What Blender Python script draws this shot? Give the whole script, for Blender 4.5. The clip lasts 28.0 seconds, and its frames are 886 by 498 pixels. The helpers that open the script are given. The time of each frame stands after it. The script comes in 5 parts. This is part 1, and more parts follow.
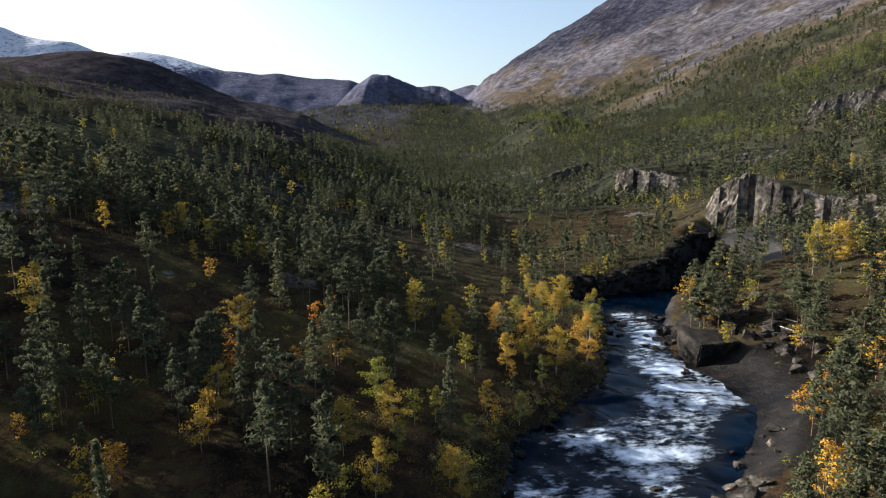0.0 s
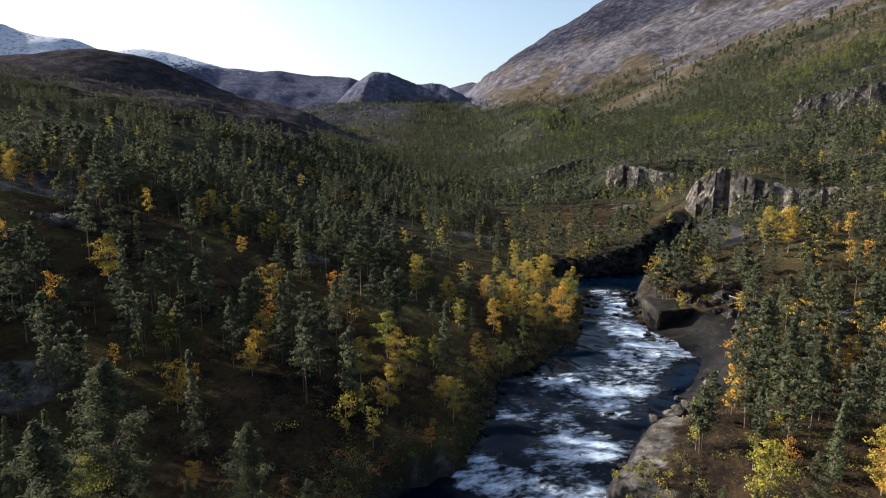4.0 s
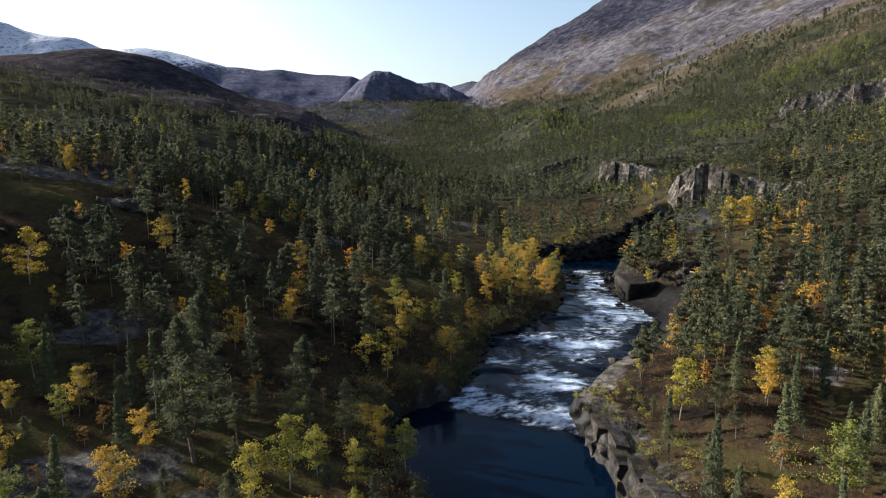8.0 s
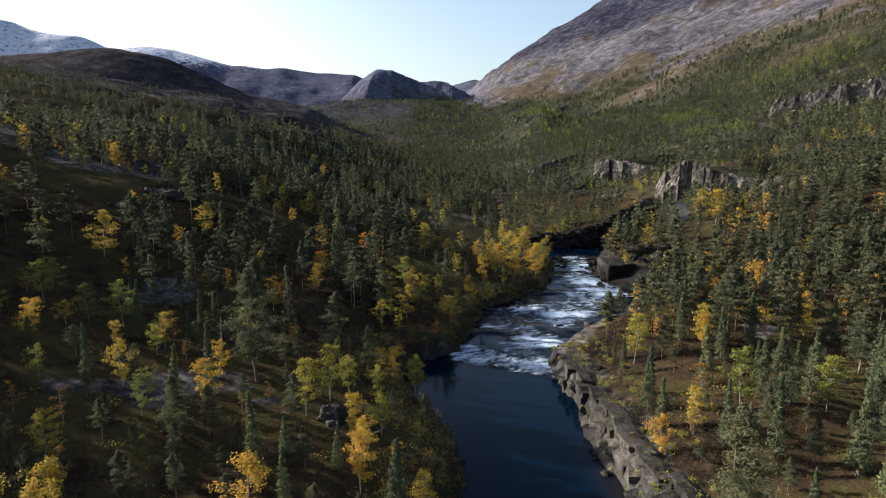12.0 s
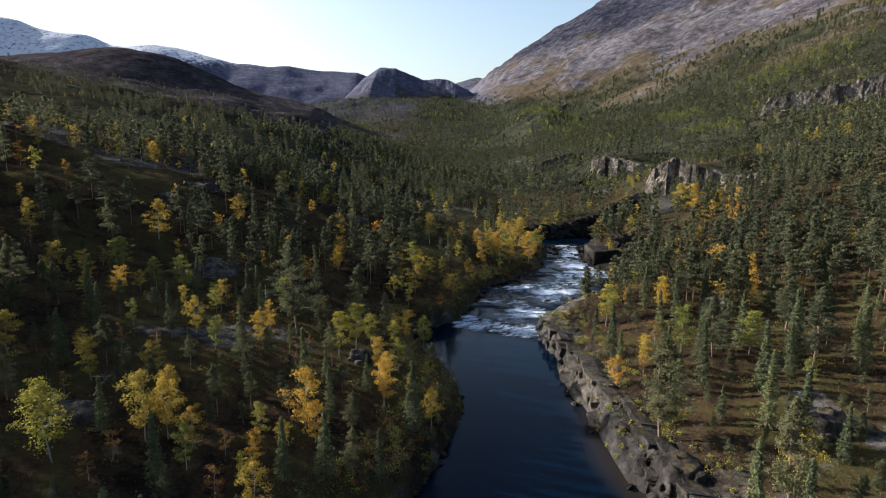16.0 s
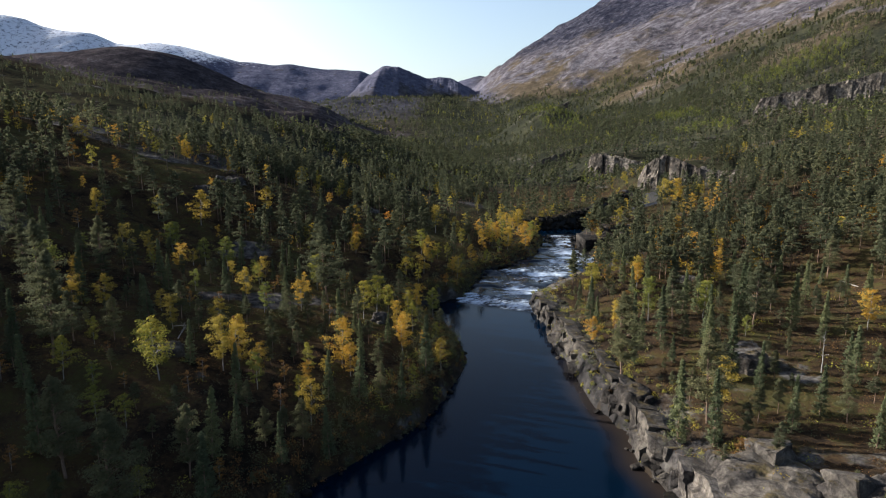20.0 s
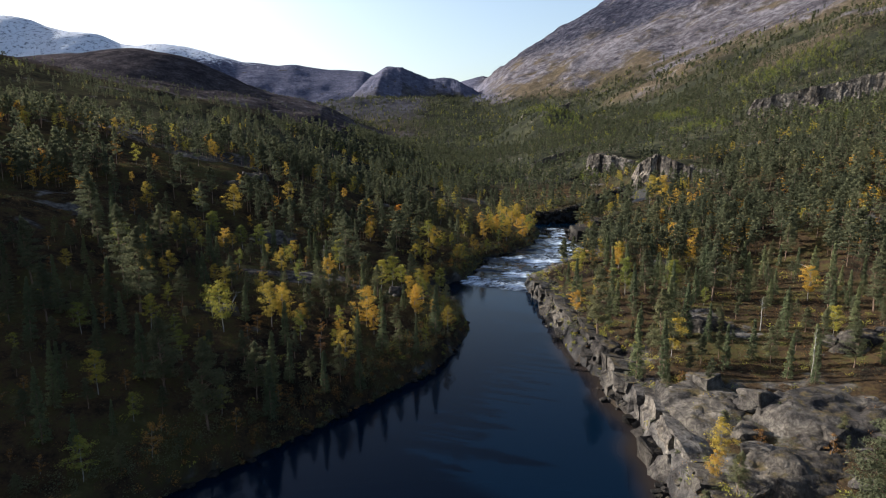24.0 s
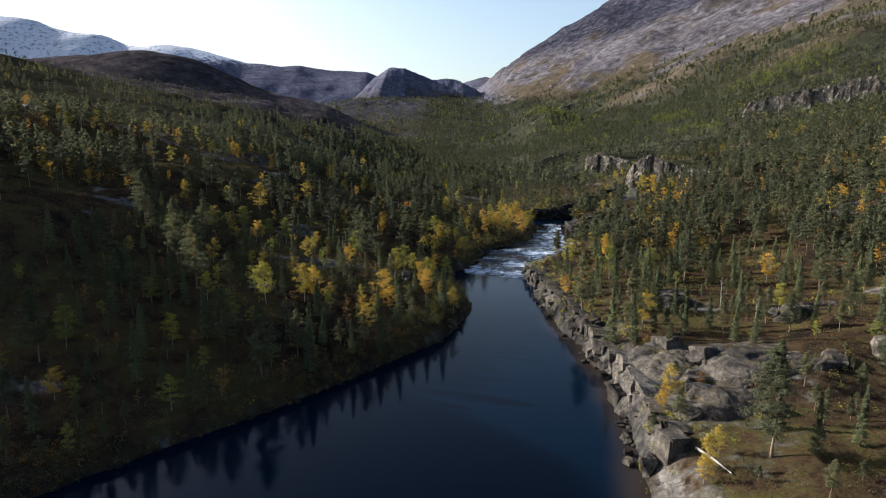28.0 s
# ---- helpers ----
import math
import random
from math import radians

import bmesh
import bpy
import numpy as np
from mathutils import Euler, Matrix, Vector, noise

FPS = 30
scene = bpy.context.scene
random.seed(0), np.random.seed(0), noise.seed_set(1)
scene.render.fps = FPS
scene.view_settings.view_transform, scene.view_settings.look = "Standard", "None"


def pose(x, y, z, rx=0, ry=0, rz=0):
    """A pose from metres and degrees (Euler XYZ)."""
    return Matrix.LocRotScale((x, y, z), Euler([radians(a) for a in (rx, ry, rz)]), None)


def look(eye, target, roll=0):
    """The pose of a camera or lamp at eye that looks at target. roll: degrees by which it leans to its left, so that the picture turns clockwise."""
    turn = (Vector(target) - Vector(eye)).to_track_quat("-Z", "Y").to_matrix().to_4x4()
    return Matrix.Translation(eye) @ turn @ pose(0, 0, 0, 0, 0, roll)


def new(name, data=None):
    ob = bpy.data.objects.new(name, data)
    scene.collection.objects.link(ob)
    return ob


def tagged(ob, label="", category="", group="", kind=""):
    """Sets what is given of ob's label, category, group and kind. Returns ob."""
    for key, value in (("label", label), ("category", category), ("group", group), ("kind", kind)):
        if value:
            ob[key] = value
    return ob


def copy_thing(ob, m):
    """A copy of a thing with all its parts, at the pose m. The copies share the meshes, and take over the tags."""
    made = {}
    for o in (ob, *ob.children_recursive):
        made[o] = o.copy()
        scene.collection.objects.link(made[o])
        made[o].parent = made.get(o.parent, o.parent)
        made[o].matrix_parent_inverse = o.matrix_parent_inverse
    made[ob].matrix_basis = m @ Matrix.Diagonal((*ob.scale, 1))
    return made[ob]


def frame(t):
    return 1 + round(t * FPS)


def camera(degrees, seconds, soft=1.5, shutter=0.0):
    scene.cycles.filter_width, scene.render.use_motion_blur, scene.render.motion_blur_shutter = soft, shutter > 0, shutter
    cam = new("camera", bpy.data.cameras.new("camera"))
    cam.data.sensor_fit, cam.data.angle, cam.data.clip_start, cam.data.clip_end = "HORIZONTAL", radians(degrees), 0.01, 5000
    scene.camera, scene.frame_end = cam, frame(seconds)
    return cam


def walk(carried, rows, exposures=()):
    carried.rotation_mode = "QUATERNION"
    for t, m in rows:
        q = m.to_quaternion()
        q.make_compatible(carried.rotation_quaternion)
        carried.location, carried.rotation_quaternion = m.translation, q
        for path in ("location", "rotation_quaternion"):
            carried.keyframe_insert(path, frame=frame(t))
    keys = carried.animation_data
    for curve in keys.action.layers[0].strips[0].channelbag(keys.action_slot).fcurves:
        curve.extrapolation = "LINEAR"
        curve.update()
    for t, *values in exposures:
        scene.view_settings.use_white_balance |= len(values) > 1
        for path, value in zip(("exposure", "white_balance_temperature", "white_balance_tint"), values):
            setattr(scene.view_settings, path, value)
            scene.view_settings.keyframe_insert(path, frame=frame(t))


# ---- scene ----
cam = camera(74.56, 28.0, soft=1.15)
# seconds, place in metres, yaw to the left of +y, pitch and roll in degrees
PATH = [
    (0, 5.01, 166.95, 51.70, -1.222, -9.183, -0.117),
    (2, 5.06, 155.88, 51.25, -1.260, -9.325, -0.074),
    (4, 5.06, 144.29, 50.76, -1.276, -9.440, -0.045),
    (6, 4.97, 131.86, 50.20, -1.254, -9.513, -0.035),
    (8, 4.77, 119.19, 49.71, -1.202, -9.570, -0.026),
    (10, 4.52, 106.92, 49.42, -1.130, -9.641, -0.002),
    (12, 4.27, 94.85, 49.34, -1.026, -9.734, 0.024),
    (14, 4.04, 82.67, 49.43, -0.885, -9.844, 0.038),
    (16, 3.70, 70.51, 49.57, -0.737, -9.964, 0.047),
    (18, 3.10, 58.52, 49.62, -0.612, -10.081, 0.061),
    (20, 2.40, 46.57, 49.57, -0.500, -10.162, 0.075),
    (22, 1.75, 34.56, 49.42, -0.384, -10.182, 0.086),
    (24, 1.15, 22.71, 49.37, -0.262, -10.166, 0.097),
    (26, 0.57, 11.24, 49.60, -0.135, -10.145, 0.116),
    (28, 0.00, 0.00, 50.00, -0.005, -10.125, 0.140),
]


def drone_pose(x, y, z, yaw, pitch, roll):
    """A level camera turned by yaw, pitch and roll."""
    return pose(x, y, z, 90 + pitch, 0, yaw) @ pose(0, 0, 0, 0, 0, roll)


walk(cam, [(row[0], drone_pose(*row[1:])) for row in PATH])

# ---------------------------------------------------------------- light
SUN_AZ, SUN_EL = 69.0, 22.0          # degrees to the left of +y, and above the horizon
to_sun = Vector((-math.sin(radians(SUN_AZ)) * math.cos(radians(SUN_EL)),
                 math.cos(radians(SUN_AZ)) * math.cos(radians(SUN_EL)), math.sin(radians(SUN_EL))))
world = bpy.data.worlds.new("sky")
scene.world = world
world.use_nodes = True
wn, wl = world.node_tree.nodes, world.node_tree.links
sky = wn.new("ShaderNodeTexSky")
sky.sky_type, sky.sun_disc = "NISHITA", False
sky.sun_elevation, sky.sun_rotation = radians(SUN_EL), radians(-SUN_AZ)
sky.air_density, sky.dust_density, sky.ozone_density, sky.altitude = 1.0, 3.4, 1.0, 300
wn["Background"].inputs["Strength"].default_value = 0.094
wl.new(sky.outputs["Color"], wn["Background"].inputs["Color"])
sun_data = bpy.data.lights.new("sun", "SUN")
sun_data.energy, sun_data.angle, sun_data.color = 5.0, radians(0.6), (1.0, 0.952, 0.88)
sun = new("sun", sun_data)
sun.matrix_world = look(to_sun * 100, (0, 0, 0))
scene.view_settings.exposure = 1.46


# ---------------------------------------------------------------- materials
def mat(name):
    m = bpy.data.materials.new(name)
    m.use_nodes = True
    return m, m.node_tree.nodes, m.node_tree.links, m.node_tree.nodes["Principled BSDF"]


def ramp(nodes, stops, interpolation="LINEAR"):
    r = nodes.new("ShaderNodeValToRGB")
    r.color_ramp.interpolation = interpolation
    el = r.color_ramp.elements
    while len(el) < len(stops):
        el.new(0.5)
    for e, (p, c) in zip(el, stops):
        e.position, e.color = p, (*c, 1)
    return r


def tex(nodes, links, vec, scale, detail=4, rough=0.55, kind="ShaderNodeTexNoise"):
    n = nodes.new(kind)
    n.inputs["Scale"].default_value = scale
    if kind == "ShaderNodeTexNoise":
        n.inputs["Detail"].default_value, n.inputs["Roughness"].default_value = detail, rough
    links.new(vec, n.inputs["Vector"])
    return n


def mixc(nodes, links, fac, a, b, mode="MIX"):
    m = nodes.new("ShaderNodeMix")
    m.data_type, m.blend_type = "RGBA", mode
    for sock, v in ((m.inputs[0], fac), (m.inputs[6], a), (m.inputs[7], b)):
        if hasattr(v, "default_value"):
            links.new(v, sock)
        elif isinstance(v, tuple):
            sock.default_value = (*v, 1)
        else:
            sock.default_value = v
    return m.outputs[2]


def math_node(nodes, links, op, a, b=0.0, clamp=False):
    m = nodes.new("ShaderNodeMath")
    m.operation, m.use_clamp = op, clamp
    for sock, v in zip(m.inputs, (a, b)):
        if hasattr(v, "default_value"):
            links.new(v, sock)
        else:
            sock.default_value = v
    return m.outputs[0]


def attr(nodes, name):
    a = nodes.new("ShaderNodeAttribute")
    a.attribute_name = name
    return a.outputs["Fac"]


def bump(nodes, links, height, strength, distance, bsdf):
    b = nodes.new("ShaderNodeBump")
    b.inputs["Strength"].default_value, b.inputs["Distance"].default_value = strength, distance
    links.new(height, b.inputs["Height"])
    links.new(b.outputs["Normal"], bsdf.inputs["Normal"])


def rock_colour(nodes, links, pos):
    """Weathered grey granite with lichen, dark streaks and pale patches."""
    big = tex(nodes, links, pos, 0.05, 6, 0.6)
    mid = tex(nodes, links, pos, 0.45, 6, 0.65)
    fine = tex(nodes, links, pos, 3.0, 4, 0.7)
    base = ramp(nodes, [(0.36, (0.0154, 0.0144, 0.0144)), (0.46, (0.0422, 0.0394, 0.0394)), (0.55, (0.106, 0.098, 0.090)), (0.68, (0.225, 0.208, 0.190))])
    links.new(math_node(nodes, links, "ADD", math_node(nodes, links, "MULTIPLY", big.outputs["Fac"], 0.45),
                        math_node(nodes, links, "MULTIPLY", mid.outputs["Fac"], 0.55)), base.inputs["Fac"])
    wobble = mixc(nodes, links, 1.0, pos, mid.outputs["Color"], "ADD")
    crack = nodes.new("ShaderNodeTexVoronoi")
    crack.feature = "DISTANCE_TO_EDGE"
    crack.inputs["Scale"].default_value = 0.33
    links.new(wobble, crack.inputs["Vector"])
    split = ramp(nodes, [(0.0, (0.28, 0.26, 0.25)), (0.05, (1, 1, 1))])
    links.new(crack.outputs["Distance"], split.inputs["Fac"])
    speck = ramp(nodes, [(0.35, (0.55, 0.55, 0.55)), (0.65, (1.0, 1.0, 1.0))])
    links.new(fine.outputs["Fac"], speck.inputs["Fac"])
    worn = mixc(nodes, links, 0.55, base.outputs["Color"], split.outputs["Color"], "MULTIPLY")
    return mixc(nodes, links, 0.8, worn, speck.outputs["Color"], "MULTIPLY"), mid, fine


def ground_material():
    m, n, l, p = mat("ground")
    pos = n.new("ShaderNodeNewGeometry").outputs["Position"]
    n1, n2, n3 = tex(n, l, pos, 0.035, 5), tex(n, l, pos, 0.22, 6, 0.65), tex(n, l, pos, 1.6, 5, 0.7)
    far1 = tex(n, l, pos, 0.006, 8, 0.65)
    heath = ramp(n, [(0.36, (0.0064, 0.0058, 0.0051)), (0.44, (0.0167, 0.0127, 0.0096)), (0.50, (0.0378, 0.0252, 0.0145)),
                     (0.56, (0.0378, 0.0356, 0.0133)), (0.64, (0.0668, 0.0551, 0.0302)), (0.74, (0.1169, 0.1125, 0.1025))])
    l.new(math_node(n, l, "ADD", math_node(n, l, "MULTIPLY", n1.outputs["Fac"], 0.35), math_node(n, l, "ADD",
          math_node(n, l, "MULTIPLY", n2.outputs["Fac"], 0.40), math_node(n, l, "MULTIPLY", n3.outputs["Fac"], 0.25))), heath.inputs["Fac"])
    rock, rmid, rfine = rock_colour(n, l, pos)
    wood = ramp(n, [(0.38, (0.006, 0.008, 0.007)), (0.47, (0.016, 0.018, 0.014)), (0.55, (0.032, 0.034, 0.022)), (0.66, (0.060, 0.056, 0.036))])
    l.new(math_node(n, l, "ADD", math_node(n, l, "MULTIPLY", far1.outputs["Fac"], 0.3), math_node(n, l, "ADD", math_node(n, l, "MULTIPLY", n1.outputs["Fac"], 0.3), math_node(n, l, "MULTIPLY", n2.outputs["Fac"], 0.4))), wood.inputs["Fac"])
    far2, far3, far4 = tex(n, l, pos, 0.034, 10, 0.75), tex(n, l, pos, 0.004, 8, 0.65), tex(n, l, pos, 0.20, 8, 0.75)
    fells = math_node(n, l, "ADD", math_node(n, l, "MULTIPLY", far2.outputs["Fac"], 0.55), math_node(n, l, "ADD",
                      math_node(n, l, "MULTIPLY", far3.outputs["Fac"], 0.2), math_node(n, l, "MULTIPLY", far4.outputs["Fac"], 0.25)))
    # the far hills: distance haze is put into this bluish ramp
    hazy_moor = ramp(n, [(0.40, (0.034, 0.037, 0.060)), (0.47, (0.058, 0.062, 0.092)), (0.54, (0.094, 0.094, 0.132)), (0.64, (0.15, 0.165, 0.235))])
    l.new(fells, hazy_moor.inputs["Fac"])
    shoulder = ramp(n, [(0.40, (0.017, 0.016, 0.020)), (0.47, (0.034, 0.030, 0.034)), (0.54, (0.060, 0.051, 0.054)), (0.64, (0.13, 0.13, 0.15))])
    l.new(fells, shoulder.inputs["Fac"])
    scree = ramp(n, [(0.40, (0.020, 0.019, 0.026)), (0.455, (0.044, 0.041, 0.049)), (0.50, (0.074, 0.069, 0.080)), (0.58, (0.14, 0.135, 0.155))])
    l.new(fells, scree.inputs["Fac"])
    brown = ramp(n, [(0.40, (0.022, 0.022, 0.020)), (0.47, (0.052, 0.044, 0.032)), (0.54, (0.080, 0.062, 0.044)), (0.62, (0.125, 0.118, 0.112))])
    l.new(fells, brown.inputs["Fac"])
    bands = tex(n, l, pos, 0.0065, 9, 0.68)
    # shade on the mountain's crest, painted as darker bluish rock
    crest_shade = ramp(n, [(0.42, (0.009, 0.010, 0.017)), (0.50, (0.026, 0.027, 0.040)), (0.58, (0.072, 0.072, 0.092))])
    l.new(fells, crest_shade.inputs["Fac"])
    edge = math_node(n, l, "MULTIPLY", math_node(n, l, "SUBTRACT", n2.outputs["Fac"], 0.5), 1.1)
    rockmask = math_node(n, l, "ADD", attr(n, "rock"), edge)
    rr = ramp(n, [(0.42, (0, 0, 0)), (0.58, (1, 1, 1))])
    l.new(rockmask, rr.inputs["Fac"])
    fe = math_node(n, l, "ADD", math_node(n, l, "SUBTRACT", math_node(n, l, "MULTIPLY", attr(n, "fell"), 1.5), 0.25), math_node(n, l, "MULTIPLY", math_node(n, l, "SUBTRACT", far2.outputs["Fac"], 0.5), 1.2), True)
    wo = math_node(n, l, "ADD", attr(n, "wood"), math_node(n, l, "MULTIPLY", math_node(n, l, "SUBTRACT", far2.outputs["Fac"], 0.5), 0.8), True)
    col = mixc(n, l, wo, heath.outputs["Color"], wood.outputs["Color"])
    sc = ramp(n, [(0.43, (0, 0, 0)), (0.53, (1, 1, 1))])
    l.new(math_node(n, l, "ADD", bands.outputs["Fac"], math_node(n, l, "MULTIPLY", math_node(n, l, "SUBTRACT", attr(n, "scree"), 0.6), 0.16)), sc.inputs["Fac"])
    mountain = mixc(n, l, sc.outputs["Color"], brown.outputs["Color"], scree.outputs["Color"])
    mountain = mixc(n, l, attr(n, "crag"), mountain, crest_shade.outputs["Color"])
    col = mixc(n, l, fe, col, mixc(n, l, attr(n, "sunny"), mixc(n, l, attr(n, "shoulder"), hazy_moor.outputs["Color"], shoulder.outputs["Color"]), mountain))
    col = mixc(n, l, rr.outputs["Color"], col, rock)
    sn = ramp(n, [(0.46, (0, 0, 0)), (0.56, (1, 1, 1))])
    l.new(math_node(n, l, "ADD", attr(n, "snow"), math_node(n, l, "MULTIPLY", math_node(n, l, "SUBTRACT", math_node(n, l, "ADD", math_node(n, l, "MULTIPLY", far2.outputs["Fac"], 0.6), math_node(n, l, "MULTIPLY", far4.outputs["Fac"], 0.4)), 0.5), 2.3)), sn.inputs["Fac"])
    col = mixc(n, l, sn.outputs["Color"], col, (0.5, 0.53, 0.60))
    # darkens wet rock, and paints the shade of the upper pool's far bank
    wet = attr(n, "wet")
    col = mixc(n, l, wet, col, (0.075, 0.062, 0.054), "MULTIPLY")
    l.new(col, p.inputs["Base Color"])
    rough = math_node(n, l, "SUBTRACT", 0.92, math_node(n, l, "MULTIPLY", wet, 0.45))
    l.new(rough, p.inputs["Roughness"])
    l.new(math_node(n, l, "MULTIPLY", wet, 0.2), p.inputs["Specular IOR Level"])
    bump(n, l, math_node(n, l, "ADD", n2.outputs["Fac"], math_node(n, l, "MULTIPLY", n3.outputs["Fac"], 0.35)), 0.8, 0.6, p)
    crag = n.new("ShaderNodeBump")
    crag.inputs["Strength"].default_value, crag.inputs["Distance"].default_value = 1.0, 9.0
    l.new(math_node(n, l, "MULTIPLY", math_node(n, l, "ADD", far2.outputs["Fac"], math_node(n, l, "MULTIPLY", far4.outputs["Fac"], 0.4)), attr(n, "fell")), crag.inputs["Height"])
    l.new(crag.outputs["Normal"], p.inputs["Normal"].links[0].from_node.inputs["Normal"])
    return m


def rock_material(name="granite", dark=1.0, moss=0.75):
    m, n, l, p = mat(name)
    geo = n.new("ShaderNodeNewGeometry")
    pos = geo.outputs["Position"]
    col, mid, fine = rock_colour(n, l, pos)
    info = n.new("ShaderNodeObjectInfo")
    var = ramp(n, [(0, (0.72 * dark, 0.68 * dark, 0.63 * dark)), (0.5, (1.0 * dark, 0.95 * dark, 0.88 * dark)), (1, (1.2 * dark, 1.17 * dark, 1.12 * dark))])
    l.new(info.outputs["Random"], var.inputs["Fac"])
    col = mixc(n, l, 1.0, col, var.outputs["Color"], "MULTIPLY")
    # streaks that run down the faces
    long = n.new("ShaderNodeMapping")
    long.inputs["Scale"].default_value = (1.0, 1.0, 0.12)
    l.new(pos, long.inputs["Vector"])
    runs = ramp(n, [(0.40, (0.42, 0.40, 0.38)), (0.58, (1, 1, 1))])
    l.new(tex(n, l, long.outputs["Vector"], 1.1, 4, 0.6).outputs["Fac"], runs.inputs["Fac"])
    col = mixc(n, l, 0.6, col, runs.outputs["Color"], "MULTIPLY")
    # heather and moss where the top is flat enough to hold soil
    up = n.new("ShaderNodeSeparateXYZ")
    l.new(geo.outputs["Normal"], up.inputs[0])
    grown = tex(n, l, pos, 0.35, 5, 0.7)
    hold = ramp(n, [(0.60, (0, 0, 0)), (0.70, (1, 1, 1))])
    l.new(math_node(n, l, "ADD", math_node(n, l, "MULTIPLY", up.outputs["Z"], 0.5), math_node(n, l, "MULTIPLY", math_node(n, l, "SUBTRACT", grown.outputs["Fac"], 0.38), 0.9)), hold.inputs["Fac"])
    green = ramp(n, [(0.38, (0.030, 0.022, 0.012)), (0.50, (0.062, 0.050, 0.020)), (0.62, (0.085, 0.058, 0.028))])
    l.new(tex(n, l, pos, 1.3, 4, 0.6).outputs["Fac"], green.inputs["Fac"])
    col = mixc(n, l, math_node(n, l, "MULTIPLY", hold.outputs["Color"], moss), col, green.outputs["Color"])
    l.new(col, p.inputs["Base Color"])
    p.inputs["Roughness"].default_value = 0.88
    p.inputs["Specular IOR Level"].default_value = 0.12
    bump(n, l, math_node(n, l, "ADD", mid.outputs["Fac"], math_node(n, l, "MULTIPLY", fine.outputs["Fac"], 0.5)), 1.0, 0.5, p)
    return m


def leaf_material(name, stops, through_light=0.35):
    """Foliage: colour by tree and by leaf, painted lighter on top of sprays, with light coming through."""
    m, n, l, p = mat(name)
    info, geo = n.new("ShaderNodeObjectInfo"), n.new("ShaderNodeNewGeometry")
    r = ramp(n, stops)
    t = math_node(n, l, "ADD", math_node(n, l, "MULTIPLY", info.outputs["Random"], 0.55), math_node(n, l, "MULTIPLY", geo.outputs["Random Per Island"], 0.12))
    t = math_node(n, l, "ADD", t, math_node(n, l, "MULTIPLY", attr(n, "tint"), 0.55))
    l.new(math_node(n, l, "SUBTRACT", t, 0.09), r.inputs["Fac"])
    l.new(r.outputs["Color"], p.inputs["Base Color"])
    p.inputs["Roughness"].default_value = 0.85
    p.inputs["Specular IOR Level"].default_value = 0.03
    tr = n.new("ShaderNodeBsdfTranslucent")
    l.new(r.outputs["Color"], tr.inputs["Color"])
    mix = n.new("ShaderNodeMixShader")
    mix.inputs[0].default_value = through_light
    l.new(p.outputs[0], mix.inputs[1])
    l.new(tr.outputs[0], mix.inputs[2])
    l.new(mix.outputs[0], n["Material Output"].inputs["Surface"])
    return m


def bark_material(name, low, high, scale):
    m, n, l, p = mat(name)
    pos = n.new("ShaderNodeTexCoord").outputs["Object"]
    t = tex(n, l, pos, scale, 5, 0.7)
    r = ramp(n, [(0.35, low), (0.65, high)])
    l.new(t.outputs["Fac"], r.inputs["Fac"])
    l.new(r.outputs["Color"], p.inputs["Base Color"])
    p.inputs["Roughness"].default_value = 0.9
    bump(n, l, t.outputs["Fac"], 0.5, 0.05, p)
    return m


